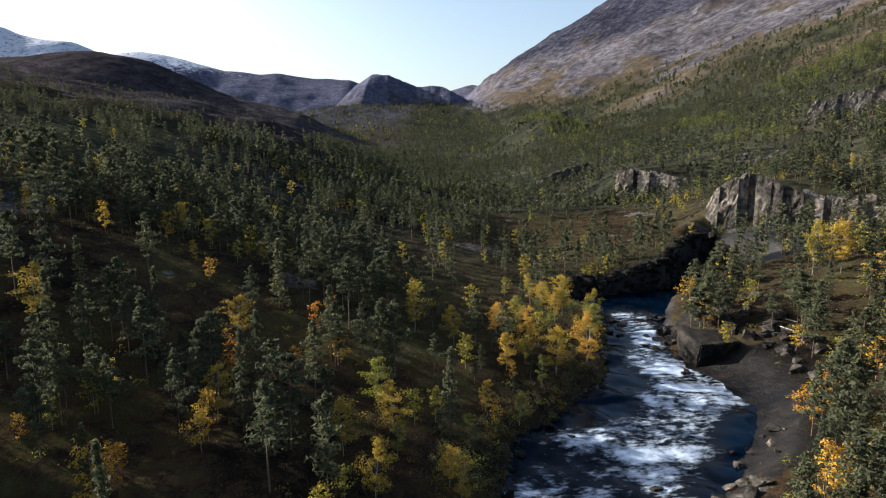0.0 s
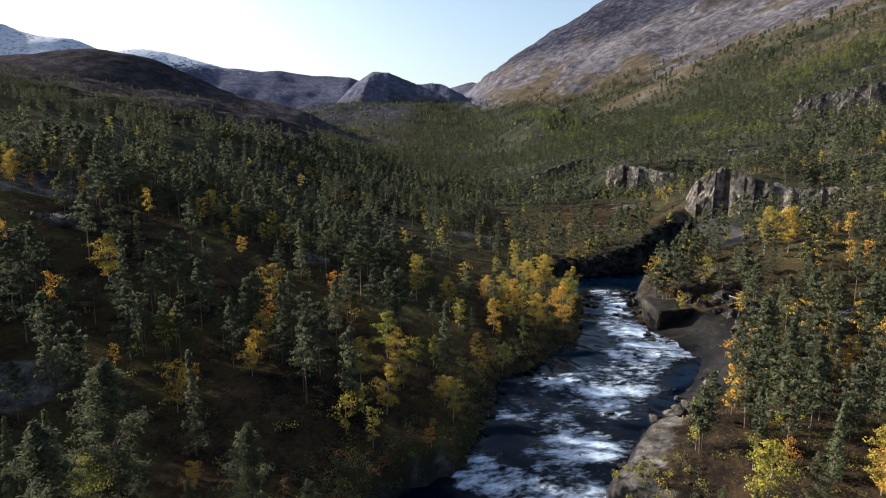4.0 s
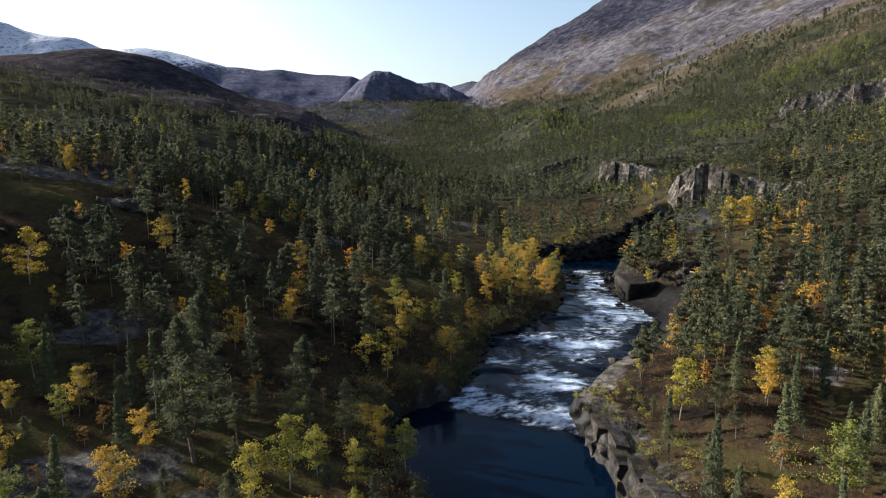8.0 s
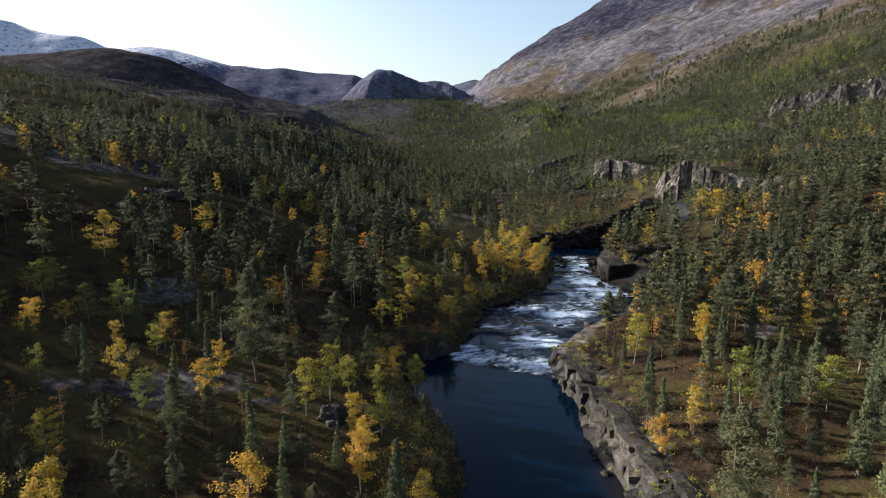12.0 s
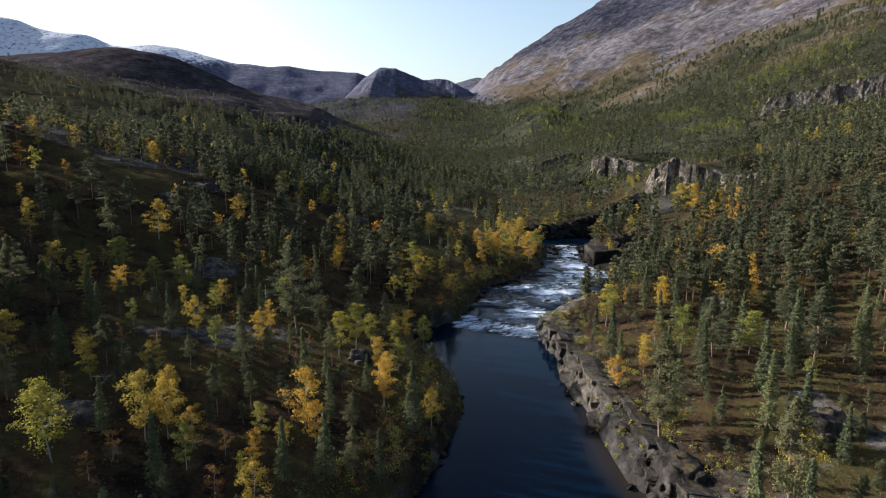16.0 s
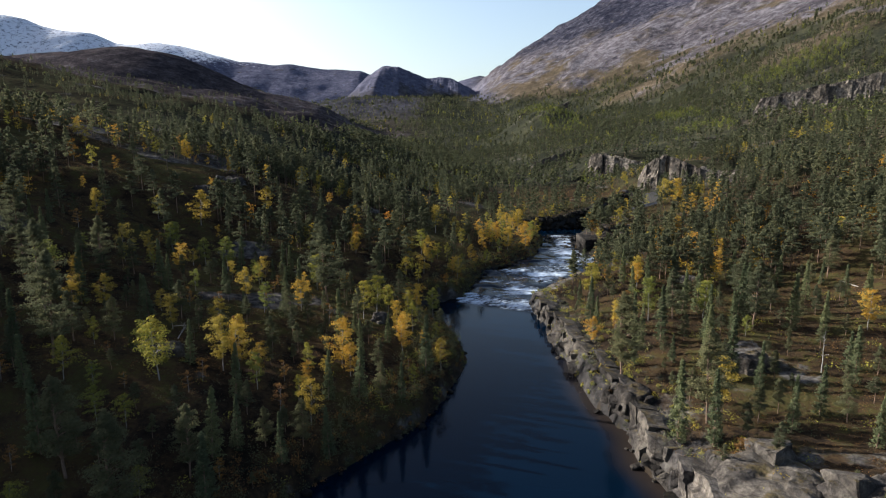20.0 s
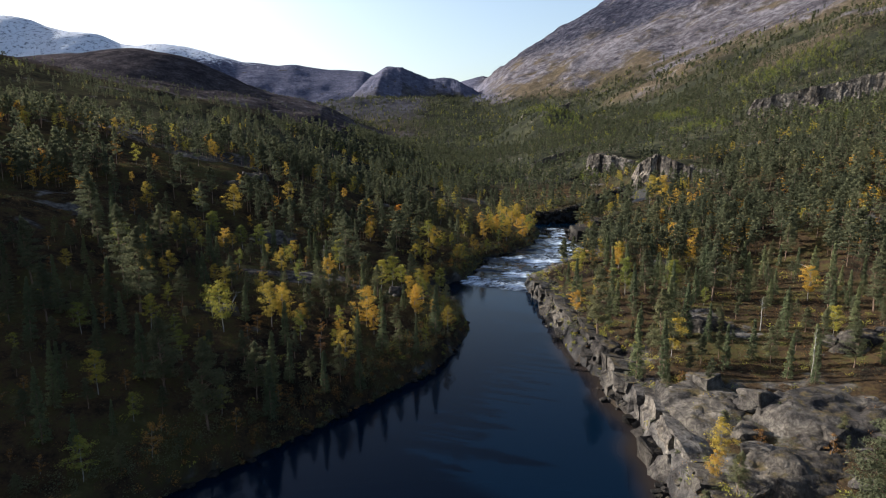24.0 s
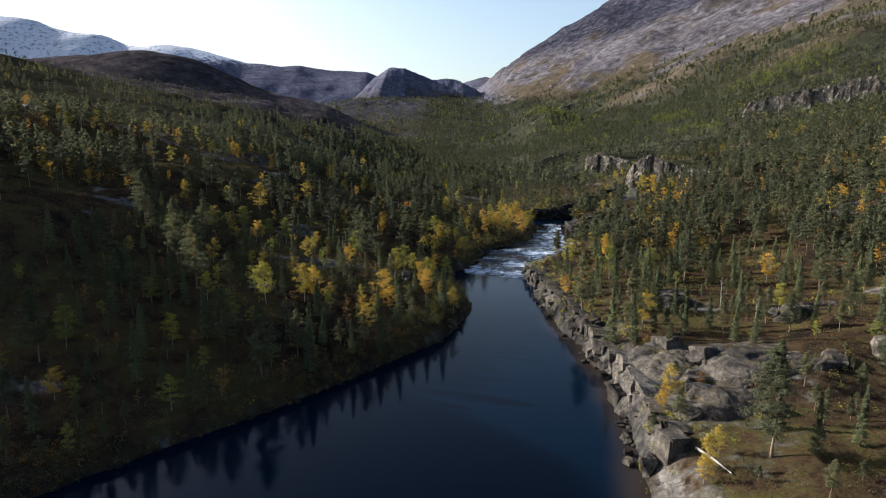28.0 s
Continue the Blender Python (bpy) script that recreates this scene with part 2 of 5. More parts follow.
def water_material():
    m, n, l, p = mat("river_water")
    pos = n.new("ShaderNodeNewGeometry").outputs["Position"]
    flow = n.new("ShaderNodeMapping")
    flow.inputs["Scale"].default_value = (0.5, 1.0, 1.0)
    turn = n.new("ShaderNodeMapping")
    turn.inputs["Rotation"].default_value = (0, 0, radians(-8))
    l.new(pos, turn.inputs["Vector"])
    l.new(mixc(n, l, 1.0, turn.outputs["Vector"], tex(n, l, pos, 0.16, 3).outputs["Color"], "ADD"), flow.inputs["Vector"])
    st = tex(n, l, flow.outputs["Vector"], 0.75, 5, 0.6)
    st2 = tex(n, l, flow.outputs["Vector"], 1.9, 4, 0.6)
    ripple = tex(n, l, pos, 0.9, 4, 0.6)
    foam = attr(n, "foam")
    lively = math_node(n, l, "MULTIPLY", foam, 5.0, True)
    f = math_node(n, l, "ADD", foam, math_node(n, l, "MULTIPLY", lively, math_node(n, l, "ADD", math_node(n, l, "MULTIPLY", math_node(n, l, "SUBTRACT", st.outputs["Fac"], 0.5), 1.5),
                  math_node(n, l, "MULTIPLY", math_node(n, l, "SUBTRACT", st2.outputs["Fac"], 0.5), 0.7))))
    fr = ramp(n, [(0.36, (0, 0, 0)), (0.52, (0.18, 0.18, 0.18)), (0.74, (0.66, 0.66, 0.66)), (0.95, (1, 1, 1))])
    l.new(f, fr.inputs["Fac"])
    shallow = attr(n, "shallow")
    deep = mixc(n, l, shallow, (0.0004, 0.0040, 0.0110), (0.026, 0.019, 0.014))
    deep = mixc(n, l, lively, deep, (0.005, 0.006, 0.008))
    col = mixc(n, l, fr.outputs["Color"], deep, (0.42, 0.50, 0.61))
    l.new(col, p.inputs["Base Color"])
    rough = math_node(n, l, "ADD", math_node(n, l, "MULTIPLY", fr.outputs["Color"], 0.6), 0.11)
    l.new(rough, p.inputs["Roughness"])
    p.inputs["IOR"].default_value = 1.33
    p.inputs["Specular IOR Level"].default_value = 0.10
    p.inputs["Specular Tint"].default_value = (0.12, 0.42, 1.0, 1)
    b1 = n.new("ShaderNodeBump")
    b1.inputs["Strength"].default_value, b1.inputs["Distance"].default_value = 0.35, 0.10
    l.new(math_node(n, l, "MULTIPLY", st.outputs["Fac"], math_node(n, l, "MULTIPLY", foam, 4.0)), b1.inputs["Height"])
    b2 = n.new("ShaderNodeBump")
    b2.inputs["Strength"].default_value, b2.inputs["Distance"].default_value = 0.05, 0.05
    l.new(ripple.outputs["Fac"], b2.inputs["Height"])
    l.new(b1.outputs["Normal"], b2.inputs["Normal"])
    l.new(b2.outputs["Normal"], p.inputs["Normal"])
    return m


GROUND = ground_material()
GRANITE = rock_material("granite", 0.95, 0.85)
# dark copy of the granite: wet rock, and shade put into the colour
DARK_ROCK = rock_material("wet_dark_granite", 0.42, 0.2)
# pale granite, brightened further to put sunlight into the cliff faces
PALE_LIT_ROCK = rock_material("pale_granite", 1.65, 0.35)
BLOCK_ROCK = rock_material("block_granite", 1.35, 0.1)
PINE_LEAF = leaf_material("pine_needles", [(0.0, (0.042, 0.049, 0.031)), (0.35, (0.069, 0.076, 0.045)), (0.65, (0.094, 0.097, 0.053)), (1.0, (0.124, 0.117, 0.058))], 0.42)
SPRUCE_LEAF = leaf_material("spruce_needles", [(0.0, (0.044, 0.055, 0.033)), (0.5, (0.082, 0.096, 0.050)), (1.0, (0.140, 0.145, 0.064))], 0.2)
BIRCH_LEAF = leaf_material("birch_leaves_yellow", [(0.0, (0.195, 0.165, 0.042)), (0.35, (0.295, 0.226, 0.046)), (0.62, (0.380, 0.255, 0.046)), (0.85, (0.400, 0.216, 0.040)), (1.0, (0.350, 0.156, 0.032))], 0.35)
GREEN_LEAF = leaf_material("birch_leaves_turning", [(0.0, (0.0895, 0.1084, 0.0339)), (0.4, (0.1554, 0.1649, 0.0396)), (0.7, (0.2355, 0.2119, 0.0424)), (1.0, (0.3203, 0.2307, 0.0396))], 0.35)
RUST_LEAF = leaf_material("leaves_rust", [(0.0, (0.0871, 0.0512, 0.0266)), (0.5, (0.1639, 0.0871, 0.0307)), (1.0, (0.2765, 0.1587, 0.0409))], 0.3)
PINE_BARK = bark_material("pine_bark", (0.07, 0.045, 0.032), (0.20, 0.13, 0.09), 6.0)
BIRCH_BARK = bark_material("birch_bark", (0.10, 0.09, 0.085), (0.28, 0.265, 0.245), 5.0)
DEAD_WOOD = bark_material("grey_dead_wood", (0.15, 0.14, 0.13), (0.32, 0.30, 0.28), 7.0)
WATER = water_material()


# ---------------------------------------------------------------- terrain
def hash01(ix, iy, seed):
    h = (ix.astype(np.int64) * 374761393 + iy.astype(np.int64) * 668265263 + seed * 1442695041) & 0x7FFFFFFF
    h = ((h ^ (h >> 13)) * 1274126177) & 0x7FFFFFFF
    return ((h ^ (h >> 16)) & 0xFFFF) / 65535.0


def value_noise(x, y, seed):
    ix, iy = np.floor(x), np.floor(y)
    u, v = x - ix, y - iy
    u, v = u * u * u * (u * (u * 6 - 15) + 10), v * v * v * (v * (v * 6 - 15) + 10)
    a, b = hash01(ix, iy, seed), hash01(ix + 1, iy, seed)
    c, d = hash01(ix, iy + 1, seed), hash01(ix + 1, iy + 1, seed)
    return (a * (1 - u) + b * u) * (1 - v) + (c * (1 - u) + d * u) * v - 0.5


def fractal(x, y, size, octaves=4, seed=1, gain=0.5):
    """Noise of about -1 to 1 with features of the given size in metres."""
    out, amp, total = 0.0, 1.0, 0.0
    for k in range(octaves):
        ca, sa = math.cos(0.7 * k + seed), math.sin(0.7 * k + seed)
        out = out + amp * value_noise((x * ca - y * sa) / size + 17 * k, (x * sa + y * ca) / size - 9 * k, seed + 7 * k)
        total, amp, size = total + amp, amp * gain, size * 0.47
    return 2 * out / total


def smooth(a, b, v):
    t = np.clip((v - a) / (b - a), 0, 1)
    return t * t * (3 - 2 * t)


# the two shores of the river, from below the lower pool to the upper pool
LEFT_Y = [-500, -150, 0, 60, 78, 91, 100, 117, 130, 144, 158, 176, 188, 196, 204, 219, 226, 230, 243, 261, 271, 286, 308, 324, 340, 400]
LEFT_X = [-40, -70, -95, -75, -57, -46, -36, -21, -11, -1, 5, 9.5, 9, 4.5, -1.5, -2, 1, 10.5, 15, 21, 31, 43, 50, 53, 48, 46]
RIGHT_Y = [-500, -150, 0, 76, 89, 111, 118, 130, 142, 151, 186, 206, 221, 231, 246, 257, 272, 284, 292, 303, 312, 328, 337, 400]
RIGHT_X = [60, 40, 27, 29, 32.5, 34.5, 37, 34, 35.5, 33, 32, 33, 30.5, 37, 47, 56, 64, 65, 61, 60, 65, 73, 76, 76]
# the valley's axis beyond the upper pool
AXIS_Y = [380, 470, 620, 715, 980, 1500, 2200, 3600, 4600, 6000]
AXIS_X = [60, 108, 108, 98, 60, 60, 130, 120, 0, 0]
AXIS_LX = [46, 50, 55, 50, 20, -40, -80, -150, -300, -300]


def shores(y):
    wob = fractal(y, y * 0 + 3.0, 14, 3, 5) * 1.6
    wob2 = fractal(y, y * 0 + 30.0, 11, 3, 8) * 1.4
    return np.interp(y, LEFT_Y, LEFT_X) + wob, np.interp(y, RIGHT_Y, RIGHT_X) + wob2


def water_level(y, x=30.0):
    y = y + 0.47 * (x - 30) * (1 - smooth(225, 262, y)) + 6.0 * fractal(x, y, 13, 3, 86) * smooth(214, 226, y)
    return np.interp(y, [217, 220, 223, 225, 238, 240, 256, 259, 274, 277, 292, 296, 312, 330], [0, 0.5, 0.7, 1.2, 1.35, 1.9, 2.1, 2.9, 3.1, 3.6, 3.75, 4.3, 4.5, 5.0])


def pool_end(x):
    """The far shore of the upper pool."""
    return np.interp(x, [20, 50, 62, 74, 89, 104, 122], [350, 354, 356, 360, 367, 388, 402])


def shore_distance(x, y):
    """Metres of land from the left (and far) shore and from the right shore; both negative over water."""
    xl, xr = shores(y)
    wob = fractal(x, x * 0 + 70.0, 15, 3, 9) * 2.0
    far_side = y - pool_end(x) + wob
    dl = np.where(y > 300, np.maximum(np.maximum(xl - x, far_side * 0.92), np.where(y > 330, x - 122, -50)), xl - x)
    near_side = (338 + 0.42 * (x - 76)) - y + wob
    dr = np.minimum(x - xr, np.where(y > 300, near_side, 1e4))
    return dl, dr


LAND_D = [0, 30, 80, 125, 160, 260, 500, 1500, 3500]
LEFT_LAND = {
    -300: (3, 8, 20, 35, 45, 80, 150, 300, 600),
    100: (2.5, 6, 18, 34, 48, 86, 130, 300, 700),
    200: (4, 10, 22, 38, 46, 80, 130, 300, 700),
    260: (4, 8, 22, 39, 46, 75, 120, 300, 700),
    330: (8, 11, 20, 31, 42, 66, 118, 300, 700),
    480: (10, 14, 22, 36, 50, 78, 128, 260, 650),
    840: (20, 24, 34, 54, 74, 104, 138, 215, 600),
}
FAR_D = [0, 125, 260, 420, 640, 1270, 1900, 3500]
LEFT_FAR = {
    840: (20, 54, 104, 128, 152, 200, 290, 600),
    1500: (58, 60, 70, 90, 120, 200, 300, 600),
    2000: (122, 122, 118, 115, 130, 210, 320, 620),
    2750: (258, 256, 244, 214, 170, 200, 260, 420),
    3600: (300, 290, 270, 240, 210, 230, 280, 430),
    4600: (160, 165, 170, 180, 200, 240, 300, 450),
}
RIGHT_D = [0, 10, 30, 60, 110, 200, 350, 550, 1000, 2000, 4000]
RIGHT_LAND = {
    -300: (2, 4, 7, 12, 22, 45, 80, 130, 300, 700, 1200),
    82: (2.5, 5, 7, 10, 17, 40, 75, 130, 300, 700, 1200),
    116: (5, 7.5, 9, 11, 17, 40, 75, 130, 300, 700, 1200),
    150: (3.5, 6, 8, 10, 17, 40, 78, 135, 300, 700, 1200),
    200: (3, 5, 8, 10, 18, 40, 80, 140, 300, 700, 1200),
    260: (5, 7, 10, 14, 22, 45, 85, 150, 300, 700, 1200),
    330: (8, 11, 18, 25, 34, 55, 95, 160, 320, 700, 1200),
}
RIGHT_CLIFFS = {
    424: (12, 13, 16, 21, 28, 60, 95, 160, 320, 700, 1200),
    452: (12, 13, 16, 36, 42, 62, 95, 160, 320, 700, 1200),
    520: (13, 14, 16, 26, 36, 62, 95, 160, 320, 700, 1200),
    598: (14, 15, 17, 21, 30, 63, 95, 160, 330, 700, 1200),
    636: (15, 16, 18, 39, 45, 65, 95, 160, 330, 700, 1200),
}
RIGHT_FAR = {
    715: (17, 18, 21, 33, 46, 68, 103, 170, 350, 720, 1200),
    980: (23, 24, 27, 32, 45, 72, 118, 215, 400, 800, 1300),
    1500: (60, 60, 60, 62, 66, 84, 130, 230, 440, 850, 1350),
    1900: (108, 108, 108, 110, 114, 142, 182, 265, 480, 900, 1400),
    2750: (255, 255, 258, 262, 280, 330, 390, 480, 720, 1150, 1500),
    3600: (300, 302, 308, 320, 365, 472, 582, 712, 975, 1420, 1700),
    4600: (400, 400, 400, 400, 400, 420, 480, 560, 700, 900, 1100),
}


def table(rows, nodes, d, y):
    ys = sorted(rows)
    cols = np.array([np.interp(d, nodes, rows[k]) for k in ys])
    out = cols[0].copy()
    for k in range(len(ys) - 1):
        t = np.clip((y - ys[k]) / (ys[k + 1] - ys[k]), 0, 1)
        t = t * t * (3 - 2 * t) * 0.5 + t * 0.5
        out = np.where(y > ys[k], cols[k] * (1 - t) + cols[k + 1] * t, out)
    return out


# the cliffs: two ends of the face, and how far the ground falls away in front
CLIFFS = ((150, 626, 198, 592, 9), (140, 450, 196, 408, 12), (118, 776, 182, 792, 8), (366, 734, 486, 662, 14))


HILL_X = [-900, -671, -532, -454, -391, -299, -209, -134, -64, 18, 94, 170, 278, 600]
HILL_Z = [150, 233, 292, 352, 419, 481, 469, 440, 402, 405, 396, 361, 307, 200]
PEAK_X = [-4600, -3378, -3137, -3021, -2842, -2618, -2440, -2317, -2130, -1925, -1720, -1515, -1224, -1097, -845, -592, -466, -255, 44, 173, 309, 515, 1200]
PEAK_Z = [1060, 1014, 987, 936, 896, 877, 805, 789, 806, 778, 730, 673, 637, 653, 617, 608, 555, 485, 485, 535, 564, 514, 400]


def height(x, y):
    x, y = np.asarray(x, float), np.asarray(y, float)
    xl, xr = shores(y)
    mix = smooth(330, 430, y)
    cl = xl * (1 - mix) + np.interp(y, AXIS_Y, AXIS_LX) * mix
    cr = xr * (1 - mix) + np.interp(y, AXIS_Y, AXIS_X) * mix
    dl, dr = np.maximum(cl - x, 0), np.maximum(x - cr, 0)
    left = np.where(y < 840, table(LEFT_LAND, LAND_D, dl, y), table(LEFT_FAR, FAR_D, dl, y))
    both = dict(RIGHT_LAND)
    both.update(RIGHT_CLIFFS)
    both.update(RIGHT_FAR)
    right = table(both, RIGHT_D, dr, y)
    mid = np.clip((x - cl) / np.maximum(cr - cl, 1), 0, 1)
    z = left * (1 - mid) + right * mid
    away = np.maximum(dl, dr)
    big = smooth(300, 1500, y)
    near = 1 - smooth(150, 700, y)
    z = z + fractal(x, y, 46, 4, 2) * (1.2 + 2.2 * smooth(20, 120, away)) * (1 - 0.3 * big)
    z = z + np.abs(fractal(x, y, 17, 3, 21)) * 1.6 * near * smooth(3, 15, away)
    z = z + fractal(x, y, 230, 4, 4) * 8 * smooth(120, 420, away)
    z = z + (np.abs(fractal(x, y, 620, 6, 6, 0.55)) - 0.2) * 95 * smooth(1300, 2600, y) * (1 - 0.75 * smooth(2500, 3300, y)) * smooth(40, 400, away)
    z = z + (np.abs(fractal(x, y, 150, 4, 26, 0.6)) - 0.25) * 26 * smooth(130, 260, z) * smooth(700, 1000, y)
    z = z + np.abs(fractal(x, y, 70, 4, 27)) * 9 * (x < 0) * smooth(420, 600, y) * (1 - smooth(1300, 1600, y)) * smooth(100, 180, away)
    # the birch knoll on the valley floor
    z = z + 52 * np.exp(-((x - 215) / 85) ** 2 - ((y - 1300) / 110) ** 2)
    # the dark fell ridge above the left side of the valley
    crest = np.interp(x, [-2600, -1244, -1037, -925, -821, -720, -612, -550, -424, -297, -233, -104, 60], [330, 276, 286, 298, 308, 290, 250, 216, 184, 144, 112, 66, 0])
    crest = (crest + 10 * fractal(x, y, 120, 4, 33)) * np.where(y < 1700, smooth(950, 1700, y), 1 - 0.5 * smooth(1700, 2300, y))
    z = np.where(y > 950, np.maximum(z, crest), z)
    z = z + (np.abs(fractal(x, y, 260, 5, 35, 0.6)) - 0.25) * 16 * smooth(2300, 3000, y)
    # the rounded hill that closes the valley, and the snowy mountains behind it
    bent = np.abs(y - 3400) / 900
    hill = np.interp(x + 260 * bent * fractal(x, y, 900, 3, 38), HILL_X, HILL_Z) + (15 + 130 * np.minimum(bent, 0.6)) * fractal(x, y, 210, 6, 36, 0.6)
    hill = hill * np.where(y < 3400, 0.25 * smooth(2350, 3000, y) + 0.75 * smooth(2700, 3400, y), 1 - 0.5 * smooth(3400, 4300, y))
    bent = np.abs(y - 4700) / 1200
    peaks = np.interp(x + 500 * bent * fractal(x, y, 1100, 3, 39), PEAK_X, PEAK_Z) + (8 + 110 * np.minimum(bent, 0.6)) * fractal(x, y, 330, 5, 37, 0.55)
    peaks = peaks * np.where(y < 4700, smooth(3300, 4700, y), 1 - 0.4 * smooth(4700, 5400, y))
    z = np.where(y > 2350, np.maximum(z, np.maximum(hill, peaks)), z)
    # an unseen hill, added out of view on the left to shade the lower pool
    z = z + 38 * np.exp(-((x + 262) / 50) ** 2 - ((y - 178) / 48) ** 2)
    # stepped granite ledges
    step = 3.0 * smooth(-0.1, 0.35, fractal(x, y, 60, 2, 31)) * smooth(8, 25, away)
    z = z + step * near
    for x0, y0, x1, y1, fall in CLIFFS:
        length = math.hypot(x1 - x0, y1 - y0)
        wx, wy = (x1 - x0) / length, (y1 - y0) / length
        along, front = (x - x0) * wx + (y - y0) * wy, (x - x0) * wy - (y - y0) * wx
        z = z - fall * smooth(-6, 8, along) * smooth(-6, 8, length - along) * smooth(-3, 1, front) * (1 - smooth(14, 60, front))
    # the river's bed, banks and low cliffs
    a, b = shore_distance(x, y)
    lev = np.where(y > 335, 5.0, water_level(y, x))
    bank_l = 3.5 + 2.0 * fractal(x, y, 20, 2, 41)
    bank_r = 1.7 + 1.0 * fractal(x, y, 18, 2, 43)
    slab = smooth(238, 250, y) * (1 - smooth(304, 314, y))
    bank_r = bank_r + 12 * slab + 6 * np.exp(-((y - 76) / 8) ** 2)
    land = np.maximum(smooth(0, 1, a / np.maximum(bank_l, 1.5)), smooth(0, 1, b / np.maximum(bank_r, 1.2)))
    inside = np.maximum(a, b)
    bed = lev - 0.3 - np.clip(-inside * 0.35, 0, 3.5)
    z = np.where(y < 500, bed + (z - bed) * np.where(inside > 0, land, 0), z)
    return z


def axis(parts):
    out = [parts[0][0]]
    for start, stop, first, last in parts:
        p = start
        n = max(1, int(round((stop - start) / (0.5 * (first + last)))))
        steps = np.linspace(first, last, n)
        steps *= (stop - start) / steps.sum()
        out.extend((p + np.cumsum(steps)).tolist())
    return np.array(out)


def grid_mesh(name, xs, ys, zfun, material, attrs=None, keep=None):
    gx, gy = np.meshgrid(xs, ys)
    gz = zfun(gx, gy)
    nx, ny = len(xs), len(ys)
    verts = np.stack([gx, gy, gz], -1).reshape(-1, 3)
    k = (np.arange(ny - 1)[:, None] * nx + np.arange(nx - 1)).reshape(-1)
    quads = np.stack([k, k + 1, k + 1 + nx, k + nx], -1)
    if keep is not None:
        quads = quads[keep(gx, gy).reshape(-1)[quads].any(1)]
    me = bpy.data.meshes.new(name)
    me.vertices.add(len(verts))
    me.vertices.foreach_set("co", verts.ravel())
    me.loops.add(quads.size)
    me.loops.foreach_set("vertex_index", quads.ravel().astype(np.int32))
    me.polygons.add(len(quads))
    me.polygons.foreach_set("loop_start", np.arange(0, quads.size, 4, dtype=np.int32))
    me.polygons.foreach_set("use_smooth", np.ones(len(quads), bool))
    me.update(calc_edges=True)
    for key, fun in (attrs or {}).items():
        me.attributes.new(key, "FLOAT", "POINT").data.foreach_set("value", np.clip(fun(gx, gy, gz), 0, 1).ravel().astype(np.float32))
    me.materials.append(material)
    return new(name, me)


def steepness(gx, gy, gz):
    dzy, dzx = np.gradient(gz)
    dy, dx = np.gradient(gy)[0], np.gradient(gx)[1]
    return np.hypot(dzy / np.maximum(dy, 1e-6), dzx / np.maximum(dx, 1e-6))


def bare_rock(x, y):
    """Where the granite lies bare: along the shores and in patches."""
    a, b = shore_distance(x, y)
    near_right = smooth(0, 2, b) * (1 - smooth(12, 34, b + 10 * fractal(x, y, 22, 3, 51))) * (1 - smooth(140, 230, y)) * smooth(40, 80, y)
    right_bank = smooth(0, 1, b) * (1 - smooth(5, 14, b)) * (1 - 0.7 * smooth(284, 300, y)) * (1 - smooth(330, 345, y))
    left_bank = smooth(0, 1, a) * (1 - smooth(1, 4, a)) * 0.45 * (y < 335)
    slab = smooth(238, 250, y) * (1 - smooth(286, 298, y)) * smooth(-1, 1, b) * (1 - smooth(9, 13, b))
    patches = smooth(0.36, 0.56, fractal(x, y, 26, 4, 61)) * smooth(10, 40, np.maximum(a, b))
    bench = smooth(84, 92, y) * (1 - smooth(118, 128, y)) * smooth(0, 2, b) * (1 - smooth(30, 44, b + 8 * fractal(x, y, 14, 3, 52)))
    return np.maximum.reduce([near_right * 0.40, bench * 0.47, right_bank * 0.56, left_bank, slab * 0.9, patches * 0.7])


def wood_amount(x, y, z):
    """How thick the forest stands, 0 to 1."""
    a, b = shore_distance(x, y)
    right_side = x > np.interp(y, AXIS_Y, AXIS_X, left=40)
    limit = np.where(right_side, 150 + 0.03 * y + 0.3 * np.maximum(x - 480, 0), np.where((x < -200) & (y > 900), 112, 170) + 170 * smooth(1700, 2600, y) * (x > -1100)) + 60 * fractal(x, y, 240, 4, 71) + 26 * fractal(x, y, 60, 3, 74)
    w = 1 - smooth(limit - 45, limit + 55, z)
    # open brown fell on the shoulder above the left side
    w = w * (1 - smooth(58, 74, z + 10 * fractal(x, y, 90, 3, 72)) * smooth(40, -140, x) * smooth(560, 660, y) * (1 - smooth(1500, 1800, y)))
    # heath beyond the upper pool
    heath = np.exp(-(np.abs(x - 92) / 62) ** 4 - (np.abs(y - 458) / 92) ** 4)
    # thin woods on the dark shoulder above the left side
    w = w * (1 - 0.4 * smooth(60, 78, z + 12 * fractal(x, y, 70, 3, 73)) * smooth(40, -140, x) * smooth(230, 300, y))
    # broken ground below the cliffs
    clear = sum(np.exp(-((x - cx) / rx) ** 2 - ((y - cy) / ry) ** 2) for cx, cy, rx, ry in ((172, 584, 30, 38), (168, 404, 32, 34), (148, 756, 32, 34), (414, 664, 84, 44)))
    return np.clip(w - 0.9 * heath - 0.95 * clear, 0, 1)


